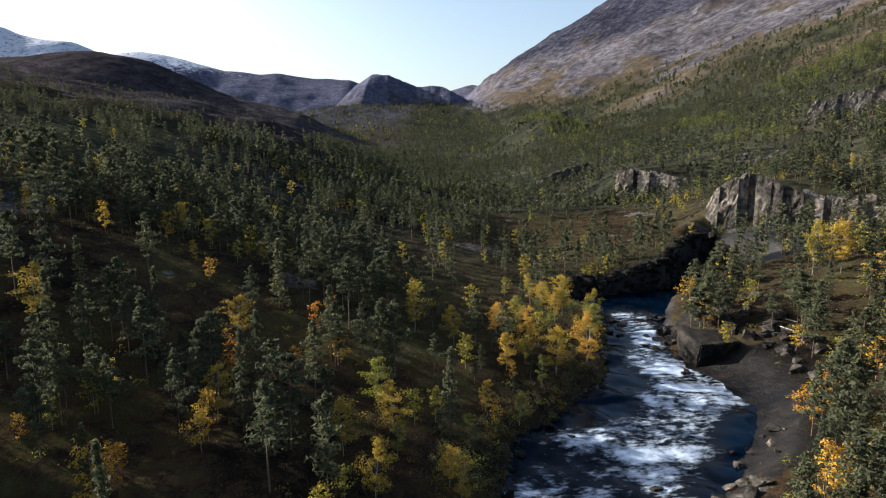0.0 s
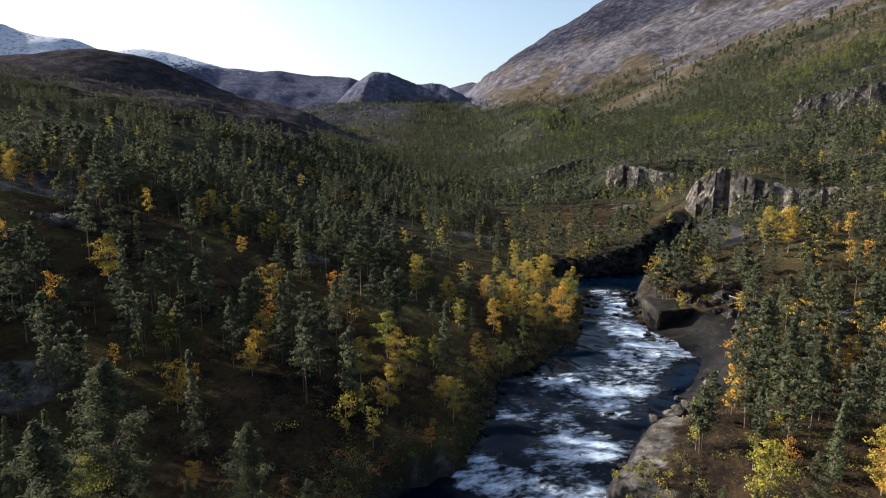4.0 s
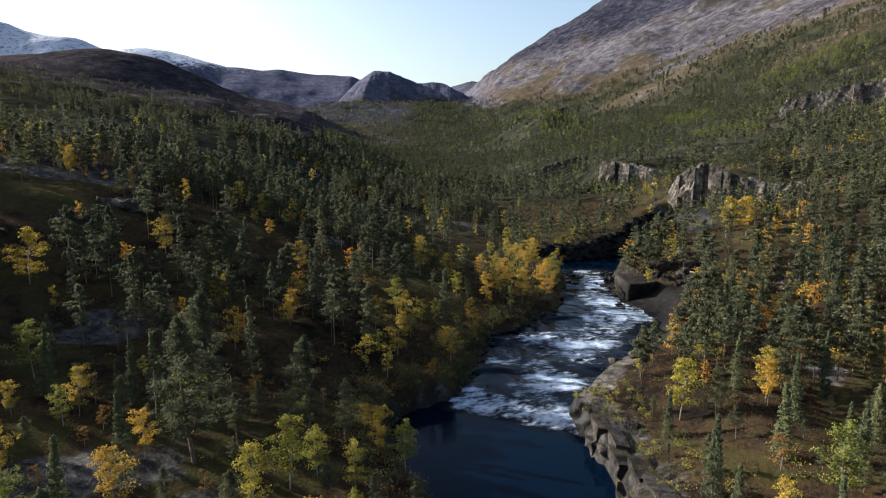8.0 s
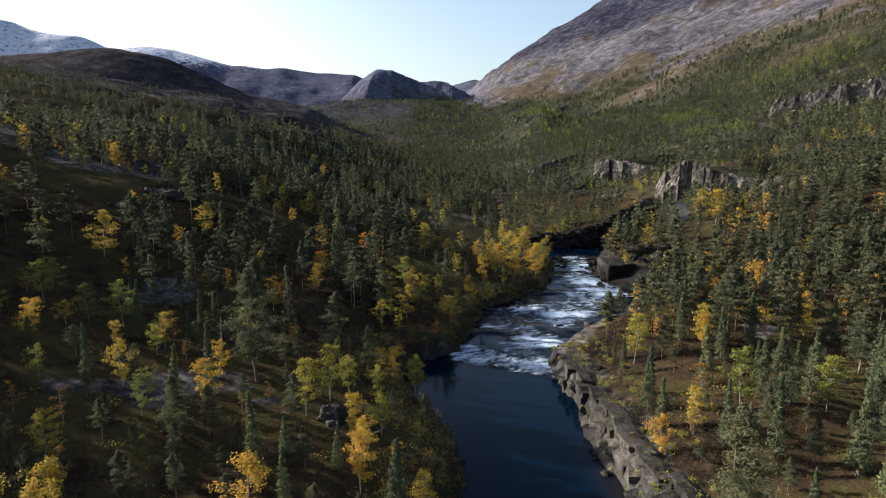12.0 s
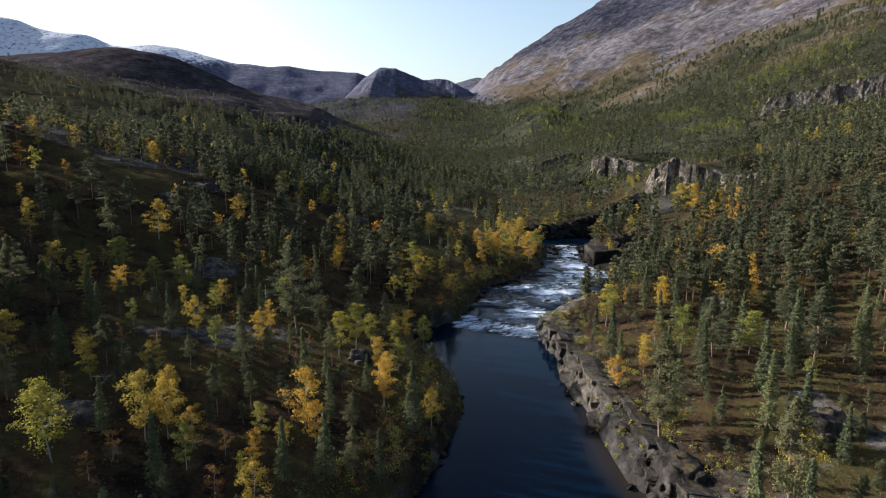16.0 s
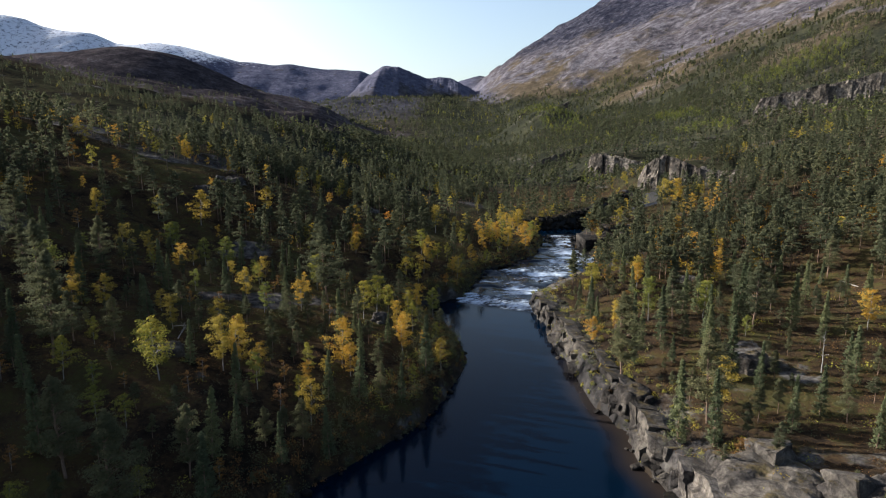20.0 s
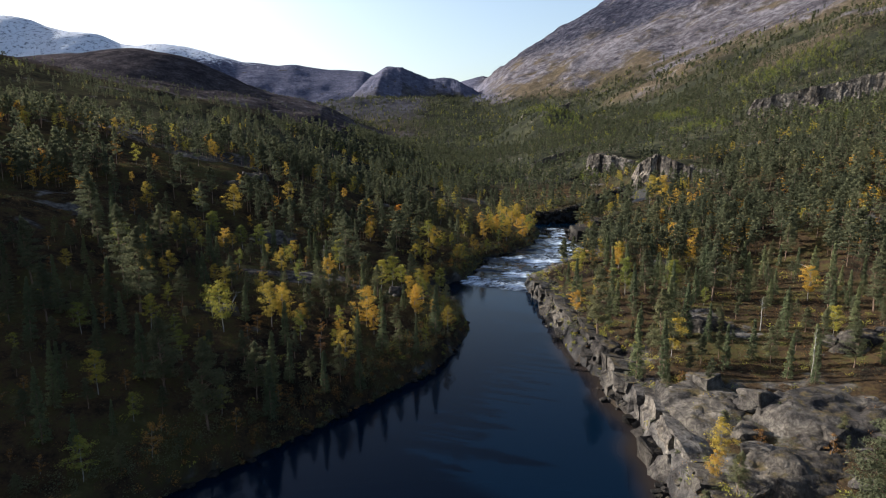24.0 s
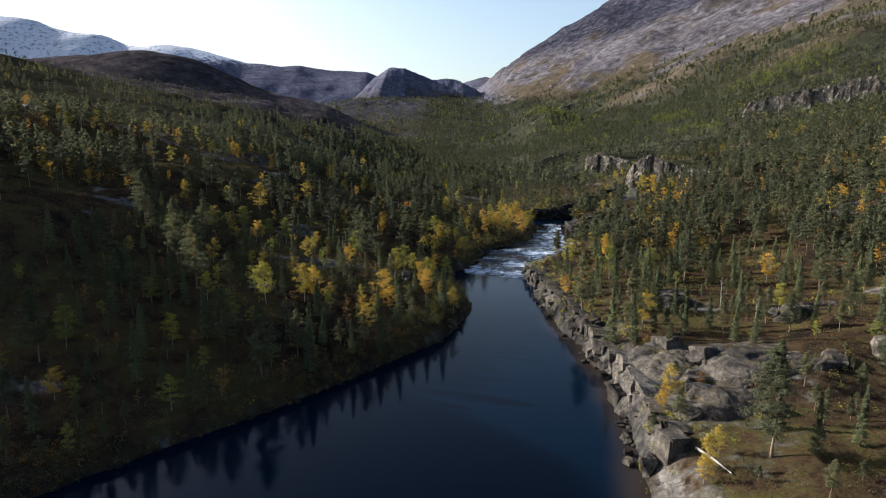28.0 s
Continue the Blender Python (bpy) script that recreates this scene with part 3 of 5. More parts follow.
xs = axis([(-4600, -1200, 70, 40), (-1200, -320, 40, 7), (-320, -90, 8, 2), (-90, 130, 1.75, 1.75), (130, 420, 2, 8), (420, 1300, 7, 30), (1300, 4200, 30, 90)])
ys = axis([(-900, -60, 60, 5), (-60, 60, 4, 1.6), (60, 345, 1.75, 1.75), (345, 700, 1.8, 6), (700, 1600, 5, 16), (1600, 4950, 16, 28), (4950, 5400, 40, 60)])
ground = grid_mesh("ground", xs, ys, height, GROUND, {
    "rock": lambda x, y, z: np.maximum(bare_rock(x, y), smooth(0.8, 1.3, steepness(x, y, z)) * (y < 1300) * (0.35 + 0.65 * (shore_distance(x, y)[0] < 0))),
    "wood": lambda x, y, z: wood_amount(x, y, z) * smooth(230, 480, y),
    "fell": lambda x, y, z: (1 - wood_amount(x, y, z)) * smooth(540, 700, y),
    # ground beyond this near shoulder takes the haze-blue ramp
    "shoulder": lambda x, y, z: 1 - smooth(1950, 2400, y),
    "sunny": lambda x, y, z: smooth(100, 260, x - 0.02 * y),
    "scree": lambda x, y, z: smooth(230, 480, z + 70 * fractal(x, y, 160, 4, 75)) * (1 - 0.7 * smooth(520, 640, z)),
    # the high crest that takes the painted shade colour
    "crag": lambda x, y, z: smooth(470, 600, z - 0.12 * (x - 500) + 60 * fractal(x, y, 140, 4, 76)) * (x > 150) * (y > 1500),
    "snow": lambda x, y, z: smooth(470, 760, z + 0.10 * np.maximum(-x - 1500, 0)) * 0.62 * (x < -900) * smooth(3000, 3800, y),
    # wet shores and slab; beyond y 345 the bank's shade is painted in
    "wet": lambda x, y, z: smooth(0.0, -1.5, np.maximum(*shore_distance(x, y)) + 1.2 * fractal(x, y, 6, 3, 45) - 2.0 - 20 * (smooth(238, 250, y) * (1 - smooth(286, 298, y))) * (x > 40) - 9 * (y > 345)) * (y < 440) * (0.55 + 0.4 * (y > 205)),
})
tagged(ground, "autumn heath, granite ledges and mountain slopes of a valley", "ground", kind="structure")


def river_height(x, y):
    lev = np.where(y > 335, 5.0, water_level(y, x))
    rough = smooth(214, 220, y + 0.47 * (x - 30)) * (1 - smooth(330, 338, y))
    z = lev + rough * (0.22 * fractal(x, y * 0.6, 5, 3, 81) + 0.30 * fractal(x, y, 12, 2, 82) + 0.5 * np.abs(fractal(x * 0.8 + y * 0.3, y * 0.45, 7, 3, 88)))
    return z


RUN_Y = [214, 228, 240, 252, 262, 270, 282, 293, 312, 325, 338]
RUN_X = [21, 23, 27, 33, 43, 53, 58.5, 57.5, 60.5, 63, 66]
RUN_HALF = [12, 13, 14, 16, 15, 12, 10, 7, 4.5, 5, 7]


def foam_amount(x, y, z):
    """White water along the main run, in bars across it where the bed steps down."""
    line = y + 0.47 * (x - 30)
    rough = smooth(213, 217, line) * (1 - smooth(330, 340, y))
    off = np.abs(x - np.interp(y, RUN_Y, RUN_X)) / np.interp(y, RUN_Y, RUN_HALF)
    main = smooth(1.35, 0.65, off + 0.55 * fractal(x, y, 12, 4, 83))
    warp = 5.0 * fractal(x, y, 15, 3, 84)
    bars = smooth(-0.1, 0.45, fractal(0.42 * x + 0.1 * y, 1.5 * y + 0.35 * warp, 8, 4, 85, 0.6))
    slope = (water_level(y + 2.5 + 0.4 * warp, x) - water_level(y - 1.5 + 0.4 * warp, x)) / 4.0
    low = 1 - smooth(252, 264, y)
    gaps = smooth(-0.35, 0.2, fractal(x, y * 1.3, 13, 4, 89))
    lip = 0.5 * np.exp(-((line - 217.5) / 1.4) ** 2) * smooth(-0.15, 0.3, fractal(x, y, 8, 3, 90)) * smooth(8, 20, x)
    return rough * np.clip(main * (0.46 + 0.46 * bars + 1.6 * slope) * (1 - (0.7 + 0.25 * smooth(24, 14, x)) * low * (1 - gaps)) * (1 - 0.14 * low) + lip, 0, 0.9)


river = grid_mesh("river", axis([(-330, -60, 18, 4), (-60, 10, 2, 0.8), (10, 80, 0.7, 0.7), (80, 300, 1.5, 20)]),
                  axis([(-880, 40, 40, 3), (40, 205, 2.5, 1.5), (205, 345, 0.7, 0.7), (345, 520, 2, 6)]), river_height, WATER, {
    "foam": foam_amount,
    "shallow": lambda x, y, z: smooth(-6, 0, shore_distance(x, y)[1]) * (1 - smooth(140, 200, y)) * 0.8,
}, keep=lambda x, y: np.maximum(*shore_distance(x, y)) < 6)
tagged(river, "dark blue mountain river with a still pool and white rapids", "river", kind="structure")


# ---------------------------------------------------------------- trees
def tri_mesh(name, verts, faces, material, tint=None):
    """A mesh from arrays of triangles."""
    verts, faces = np.asarray(verts, np.float32), np.asarray(faces, np.int32)
    me = bpy.data.meshes.new(name)
    me.vertices.add(len(verts))
    me.vertices.foreach_set("co", verts.ravel())
    me.loops.add(faces.size)
    me.loops.foreach_set("vertex_index", faces.ravel())
    me.polygons.add(len(faces))
    me.polygons.foreach_set("loop_start", np.arange(0, faces.size, 3, dtype=np.int32))
    me.update(calc_edges=True)
    if tint is not None:
        me.attributes.new("tint", "FLOAT", "POINT").data.foreach_set("value", np.asarray(tint, np.float32))
    me.materials.append(material)
    return me


def tube(points, radii, sides=5):
    """A tapered tube along points: vertices and triangles."""
    points = np.asarray(points, float)
    n = len(points)
    ang = np.arange(sides) * 2 * np.pi / sides
    way = np.gradient(points, axis=0)
    way /= np.linalg.norm(way, axis=1, keepdims=True) + 1e-9
    helper = np.where(np.abs(way[:, 2:3]) > 0.9, [[1.0, 0, 0]], [[0, 0, 1.0]])
    u = np.cross(way, helper)
    u /= np.linalg.norm(u, axis=1, keepdims=True) + 1e-9
    v = np.cross(way, u)
    verts = points[:, None] + np.asarray(radii)[:, None, None] * (np.cos(ang)[None, :, None] * u[:, None] + np.sin(ang)[None, :, None] * v[:, None])
    i = np.arange((n - 1) * sides)
    r, s = i // sides, i % sides
    a, b = r * sides + s, r * sides + (s + 1) % sides
    faces = np.concatenate([np.stack([a, b, b + sides], -1), np.stack([a, b + sides, a + sides], -1)])
    return verts.reshape(-1, 3), faces


def join(pieces):
    verts, faces, at = [], [], 0
    for v, f in pieces:
        verts.append(v)
        faces.append(f + at)
        at += len(v)
    return np.concatenate(verts), np.concatenate(faces)


def leaves(rng, centres, spread, count, size, lift=0.0, width=0.5, axis_h=0.0):
    """Small loose triangles strewn round the centres, with a tint that rises outwards and upwards, as painted light."""
    c = np.repeat(centres, count, 0)
    off = rng.normal(size=(len(c), 3))
    off /= np.linalg.norm(off, axis=1, keepdims=True)
    off *= rng.random((len(c), 1)) ** 0.45
    p = c + off * np.repeat(spread, count, 0)
    # each leaf faces out of its spray and out of the crown
    out = off / (np.linalg.norm(off, axis=1, keepdims=True) + 1e-6) * 0.75 + rng.normal(0, 0.5, (len(c), 3))
    if axis_h:
        out[:, :2] += p[:, :2] / axis_h * 2.6
        out[:, 2] += 0.25
    out /= np.linalg.norm(out, axis=1, keepdims=True)
    a = rng.normal(size=(len(c), 3))
    a[:, 2] = a[:, 2] * 0.6 + lift
    a -= out * (a * out).sum(1, keepdims=True)
    a /= np.linalg.norm(a, axis=1, keepdims=True)
    b = np.cross(out, a)
    s = size * rng.uniform(0.6, 1.4, (len(c), 1))
    verts = np.stack([p - a * s * 0.6, p + a * s * 0.4 + b * s * width, p + a * s * 0.4 - b * s * width], 1)
    # top light and under-shade of each spray go into the tint
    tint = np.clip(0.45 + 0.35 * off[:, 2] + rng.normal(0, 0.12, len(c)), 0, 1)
    return verts.reshape(-1, 3), np.arange(len(c) * 3).reshape(-1, 3), np.repeat(tint, 3)


def crown_shape(rng, kind, h, clusters):
    """Cluster centres and their spreads for a tree of height h: boughs with pads of needles or sprays of leaves."""
    out, spread = [], []
    lean = rng.normal(0, 0.014 * h, 2)
    gap = rng.uniform(0, 6.28)
    low = {"pine": rng.uniform(0.2, 0.48), "spruce": 0.06, "birch": rng.uniform(0.16, 0.28)}[kind]
    blunt = rng.uniform(0.32, 0.62)
    pads = 2 if kind != "spruce" else 1
    boughs = max(4, clusters // pads)
    for k in range(boughs):
        t = (k + 0.8 * rng.random()) / boughs
        f = low + (1 - low) * t
        ang = k * 2.4 + rng.normal(0, 0.6)
        if kind == "pine":
            reach = h * 0.21 * (1 - t) ** blunt * min(1, 0.6 + 2.0 * t) * rng.uniform(0.45, 1.2)
            reach *= 1 - 0.45 * max(0, math.cos(ang - gap))
            rise, wide, thin = 0.10, 0.056 * (1 - 0.4 * t) * h, 0.030 * h
        elif kind == "spruce":
            reach = h * 0.15 * (1 - t) ** 0.9 * rng.uniform(0.7, 1.1)
            rise, wide, thin = -0.12, (0.050 * (1 - t) + 0.016) * h, 0.026 * h
        else:
            reach = h * 0.27 * (math.sin(math.pi * min(1, 0.18 + 0.76 * t)) ** 0.8) * rng.uniform(0.45, 1.15)
            reach *= 1 - 0.4 * max(0, math.cos(ang - gap))
            rise, wide, thin = 0.35, 0.062 * h, 0.055 * h
        for p in range(pads):
            r = reach * ((0.55, 1.0)[p] if pads == 2 else 0.62)
            a = ang + rng.normal(0, 0.18)
            z = h * f * 0.97 + rise * r + rng.normal(0, 0.008 * h)
            out.append((r * math.cos(a) + lean[0] * f, r * math.sin(a) + lean[1] * f, z))
            spread.append(np.array((wide + 0.22 * r, wide + 0.22 * r, thin)) * rng.uniform(0.75, 1.2))
    if kind != "birch":
        for f, s in ((0.955, 0.030), (0.985, 0.018)):
            out.append((lean[0], lean[1], h * f))
            spread.append(np.array((s * h, s * h, 0.03 * h)))
    return np.array(out), np.array(spread), lean


def tree_meshes(kind, seed, h, clusters, per, size, leaf, bark, bare=0.0):
    rng = np.random.default_rng(seed)
    centres, spread, lean = crown_shape(rng, kind, h, clusters)
    f = np.linspace(0, 1, 7)
    wig = np.cumsum(rng.normal(0, 0.006 * h, (7, 2)), 0) * (kind != "spruce")
    spine = np.stack([lean[0] * f + wig[:, 0], lean[1] * f + wig[:, 1], f * h * 0.96 - 0.5 * (f == 0)], -1)
    base = h * (0.011 if kind != "birch" else 0.008)
    pieces = [tube(spine, base * (1 - 0.9 * f) + 0.01, 6)]
    step = 1 if kind != "spruce" else 2
    for c in centres[::step]:
        k = np.clip((c[2] - 0.06 * h) / (h * 0.96), 0.05, 0.95)
        start = np.array([np.interp(k, f, spine[:, 0]), np.interp(k, f, spine[:, 1]), k * h * 0.96])
        mid = 0.5 * (start + c) + [0, 0, 0.012 * h]
        pieces.append(tube([start, mid, c], [base * 0.28, base * 0.2, 0.012], 3))
    trunk = tri_mesh("trunk", *join(pieces), bark)
    keep = rng.random(len(centres)) >= bare
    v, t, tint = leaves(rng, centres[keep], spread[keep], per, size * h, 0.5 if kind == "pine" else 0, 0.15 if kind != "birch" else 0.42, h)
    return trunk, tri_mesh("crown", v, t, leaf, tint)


def plant(kind, meshes, label, category, group):
    """A tree: an empty at its foot with its trunk and crown."""
    root = new(kind)
    root.empty_display_size = 0.5
    tagged(root, label, category, group)
    for me in meshes:
        new(me.name.split(".")[0], me).parent = root
    return root


def stand(template, m):
    """Puts the template down the first time, and copies of it after that."""
    if not template.get("placed"):
        template["placed"] = 1
        template.matrix_basis = m
        return template
    return copy_thing(template, m)


PINES = [plant("pine_tree", tree_meshes("pine", 100 + k, 10.0, 72, 104, 0.024, PINE_LEAF, PINE_BARK), "tall pine with a dark green crown on heath", "tree", "pines along the river") for k in range(7)]
SPRUCES = [plant("spruce_tree", tree_meshes("spruce", 200 + k, 10.0, 64, 52, 0.034, SPRUCE_LEAF, PINE_BARK), "slender green conifer with a pointed crown", "tree", "conifers along the river") for k in range(3)]
BIRCHES = [plant("birch_tree", tree_meshes("birch", 300 + k, 8.0, 42, 60, 0.022, BIRCH_LEAF, BIRCH_BARK, 0.12), "birch with bright yellow autumn leaves", "tree", "autumn birches") for k in range(5)]
GREENS = [plant("birch_tree", tree_meshes("birch", 400 + k, 8.0, 40, 60, 0.022, GREEN_LEAF, BIRCH_BARK, 0.1), "birch with leaves turning from green to yellow", "tree", "turning birches") for k in range(4)]
RUSTS = [plant("rowan_tree", tree_meshes("birch", 500 + k, 7.0, 30, 36, 0.028, RUST_LEAF, BIRCH_BARK, 0.25), "small tree with thin rust brown autumn leaves", "tree", "rust brown trees") for k in range(3)]
DEAD = [plant("dead_tree", (tree_meshes("pine", 600 + k, 9.0, 26, 1, 0.01, DEAD_WOOD, DEAD_WOOD)[0],), "bare grey dead pine with broken limbs", "tree", "dead trees") for k in range(2)]

taken = [(35.2, 82.8), (34.5, 79.5), (37.5, 80.5), (83.5, 105.0)]
# bare granite knolls on the right bank: place, size and top
OUTCROPS = ((45.5, 112, 18, 22, 8.5), (50, 93, 22, 13, 8.3), (62, 106, 28, 18, 10.9), (39.5, 134, 8, 10, 6.4), (38, 146, 8, 10, 6.4), (36.5, 160, 6, 10, 5.6),
            (36, 174, 7, 11, 5.4), (35.5, 190, 7, 12, 5.2), (35, 209, 8, 11, 5.0), (84, 130, 16, 8, 14.4), (62, 150, 12, 6, 10.9),
            (-80, 279, 12, 8, 37.6), (-84, 264, 9, 7, 34.4), (-197, 289, 26, 9, 68.4), (-224, 300, 22, 9, 74.0), (-47, 146, 10, 8, 15.2), (-11, 179, 5, 6, 10.6))


def on_outcrop(x, y, grow=1.0):
    return any(((x - a) / (0.5 * sx * grow)) ** 2 + ((y - b) / (0.5 * sy * grow)) ** 2 < 1 for a, b, sx, sy, _ in OUTCROPS)



def free_spot(x, y, gap):
    return all((x - a) ** 2 + (y - b) ** 2 > gap * gap for a, b in taken)


def put(family, x, y, h, made_h, gap=True):
    z = float(height(x, y))
    k = random.randrange(len(family))
    s = h / made_h
    wide = random.uniform(0.9, 1.15)
    m = pose(x, y, z - 0.15, random.uniform(-2, 2), random.uniform(-2, 2), random.uniform(0, 360)) @ Matrix.Diagonal((s * wide, s * wide, s, 1))
    stand(family[k], m)
    if gap:
        taken.append((x, y))


# birches that stand out: place and height
for x, y, h in ((20.2, 298, 9), (40.3, 322, 9), (37, 312, 8), (28, 300, 8), (10, 288, 9.5), (1.4, 292, 11), (-26, 247, 9), (-61, 263, 10), (-62, 325, 10), (-5, 163, 7), (-16, 153, 8), (3, 160, 6)):
    put(BIRCHES, x, y, h, 8.0)
for x, y, h in ((48, 135, 7.5), (58, 205, 6), (94, 165, 9), (108, 319, 12), (113, 315, 11), (41, 99, 5), (-73, 231, 9), (-110, 309, 9), (-105, 300, 9), (-76, 190, 9), (-71, 193, 8), (59, 207, 7), (44, 177, 7)):
    put(BIRCHES, x, y, h, 8.0)
for x, y, h in ((-66, 93, 6), (-33, 145, 7), (-14, 150, 7), (-5, 167, 6), (38, 94, 5), (37, 75, 4.5), (40.4, 78.5, 4.5), (35.6, 72.5, 3.6), (38, 174, 5), (-18, 134, 8), (-35, 143, 8), (-34, 149, 7), (-42, 178, 6), (-7, 173, 6), (-30, 270, 9)):
    put(BIRCHES, x, y, h, 8.0)
for x, y, h in ((44, 104, 4), (48.5, 119, 6), (55, 113, 5), (41, 119, 4.5), (58, 99, 4), (66, 97, 6), (47, 101, 3.5), (53, 106, 3), (70, 104, 5), (42, 71, 6), (39.5, 91, 6), (57, 96, 6), (60, 88, 8), (63, 84, 10), (66, 87, 11), (70, 92, 10), (73, 86, 9)):
    put(PINES, x, y, h, 10.0)
for x, y, h in ((-55, 99, 11.5), (-73, 108, 9), (-48, 104, 5)):
    put(SPRUCES, x, y, h, 10.0)
for x, y, h in ((67, 120, 9), (72, 146, 8)):
    put(DEAD, x, y, h, 9.0)
for x, y, h in ((44, 178, 6), (50, 188, 6), (54, 95, 4.5), (46, 98, 4), (43.5, 176, 6.5), (44.5, 121, 4)):
    put(RUSTS, x, y, h, 7.0)
# the golden birch grove beside the rapids
grove = random.Random(9)
for _ in range(150):
    y = grove.uniform(236, 330)
    edge = float(shores(np.array([y]))[0][0])
    x = edge - 2.5 - 26 * grove.random()
    if free_spot(x, y, 3.2) and len(taken) < 110:
        if grove.random() < 0.22:
            put(PINES, x, y, grove.uniform(8, 13), 10.0)
        else:
            put(grove.choice((BIRCHES, GREENS, GREENS)), x, y, grove.uniform(6, 10), 8.0)


def scatter(rng, count, x0, x1, y0, y1):
    return rng.uniform(x0, x1, count), rng.uniform(y0, y1, count)


def on_land(x, y, margin):
    return np.maximum(*shore_distance(x, y)) > margin


rng = np.random.default_rng(11)
# trees that the camera passes nearest, each one a thing of its own
px, py = scatter(rng, 6500, -95, 112, 60, 212)
ok = on_land(px, py, 2.0) & (rng.random(6500) > bare_rock(px, py) * 0.95)
ok &= (np.abs(px - 5) < 30 + 0.72 * (py - 20))
a, b = shore_distance(px, py)
open_ground = (b > 0) & (fractal(px, py, 30, 3, 91) > 0.12)
near_n = pine_n = 0
for x, y, on_right, opening in zip(px[ok], py[ok], b[ok] > 0, open_ground[ok]):
    if near_n >= 700:
        break
    if on_outcrop(x, y, 1.0) or (on_right and y < 88 and x < 46):
        continue
    if opening and rng.random() < 0.45:
        continue
    if not free_spot(x, y, 4.2 if on_right else 3.7 if y < 170 else 4.2):
        continue
    near_n += 1
    r = rng.random()
    edge = max(*shore_distance(np.array([x]), np.array([y])))[0]
    if edge < 26 and not on_right and y > 205:
        r = 0.42 + 0.58 * r
    if on_right:
        r = r * 0.67
    elif y < 175 and 0.64 < r < 0.80 and rng.random() < 0.5:
        r = 0.3
    elif y < 142 and 0.80 < r < 0.88:
        r = 0.9 if rng.random() < 0.4 else 0.7
    if r < 0.54 and pine_n >= 285:
        if rng.random() < 0.4:
            continue
        r = 0.6
    pine_n += r < 0.54
    if r < 0.54:
        put(PINES, x, y, rng.uniform(6.5, 13.5) if on_right else rng.uniform(9, 15.5) * (0.85 if edge < 14 else 1.0), 10.0)
    elif r < 0.64:
        put(SPRUCES, x, y, rng.uniform(6, 12), 10.0)
    elif r < 0.80:
        put(GREENS, x, y, rng.uniform(4.5, 9), 8.0)
    elif r < 0.88:
        put(BIRCHES, x, y, rng.uniform(4, 8), 8.0)
    elif r < 0.99:
        put(RUSTS, x, y, rng.uniform(3, 6.5), 7.0)
    else:
        put(DEAD, x, y, rng.uniform(6, 10), 9.0)


for family in (PINES, SPRUCES, BIRCHES, GREENS, RUSTS, DEAD):
    for spare in [one for one in family if not one.get("placed")]:
        family.remove(spare)
        for ob in (*spare.children_recursive, spare):
            bpy.data.objects.remove(ob)


# ---------------------------------------------------------------- woods further off
def simple_tree(kind, seed, h, clusters, per, size):
    rs = np.random.default_rng(seed)
    centres, spread, lean = crown_shape(rs, kind, h, clusters)
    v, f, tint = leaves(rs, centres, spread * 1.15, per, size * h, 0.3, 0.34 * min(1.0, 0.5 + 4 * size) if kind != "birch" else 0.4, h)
    tv, tf = tube([(0, 0, -0.5), (lean[0] * 0.9, lean[1] * 0.9, h * 0.9)], [h * 0.012, h * 0.003], 3)
    return v, tint, tv, tf


def forest(name, label, shapes, x, y, h, leaf, bark, seed, shift=0.0):
    """Joined trees: every tree a copy of one of the shapes, turned, stretched and tinted."""
    rs = np.random.default_rng(seed)
    z = height(x, y)
    pick, turn, tone = rs.integers(0, len(shapes), len(x)), rs.uniform(0, 6.28, len(x)), shift + rs.normal(0, 0.22, len(x))
    wide = rs.uniform(0.85, 1.25, len(x))
    lv, lt, bv, bf, at = [], [], [], [], 0
    for k, (v, tint, tv, tf) in enumerate(shapes):
        idx = np.where(pick == k)[0]
        if not len(idx):
            continue
        c, s = np.cos(turn[idx])[:, None], np.sin(turn[idx])[:, None]
        hs, ws = h[idx][:, None], (h[idx] * wide[idx])[:, None]

        def lay(q):
            return np.stack([(q[:, 0] * c - q[:, 1] * s) * ws + x[idx][:, None], (q[:, 0] * s + q[:, 1] * c) * ws + y[idx][:, None], q[:, 2] * hs + z[idx][:, None] - 0.2], -1)
        lv.append(lay(v).reshape(-1, 3))
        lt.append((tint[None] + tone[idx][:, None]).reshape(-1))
        w = lay(tv)
        bv.append(w.reshape(-1, 3))
        bf.append((tf[None] + (np.arange(len(idx)) * len(tv))[:, None, None]).reshape(-1, 3) + at)
        at += w.shape[0] * w.shape[1]
    lv = np.concatenate(lv)
    root = new(name)
    tagged(root, label, "forest", kind="stuff")
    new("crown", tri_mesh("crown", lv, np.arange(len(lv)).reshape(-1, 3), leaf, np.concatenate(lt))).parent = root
    new("trunk", tri_mesh("trunk", np.concatenate(bv), np.concatenate(bf), bark)).parent = root
    return root


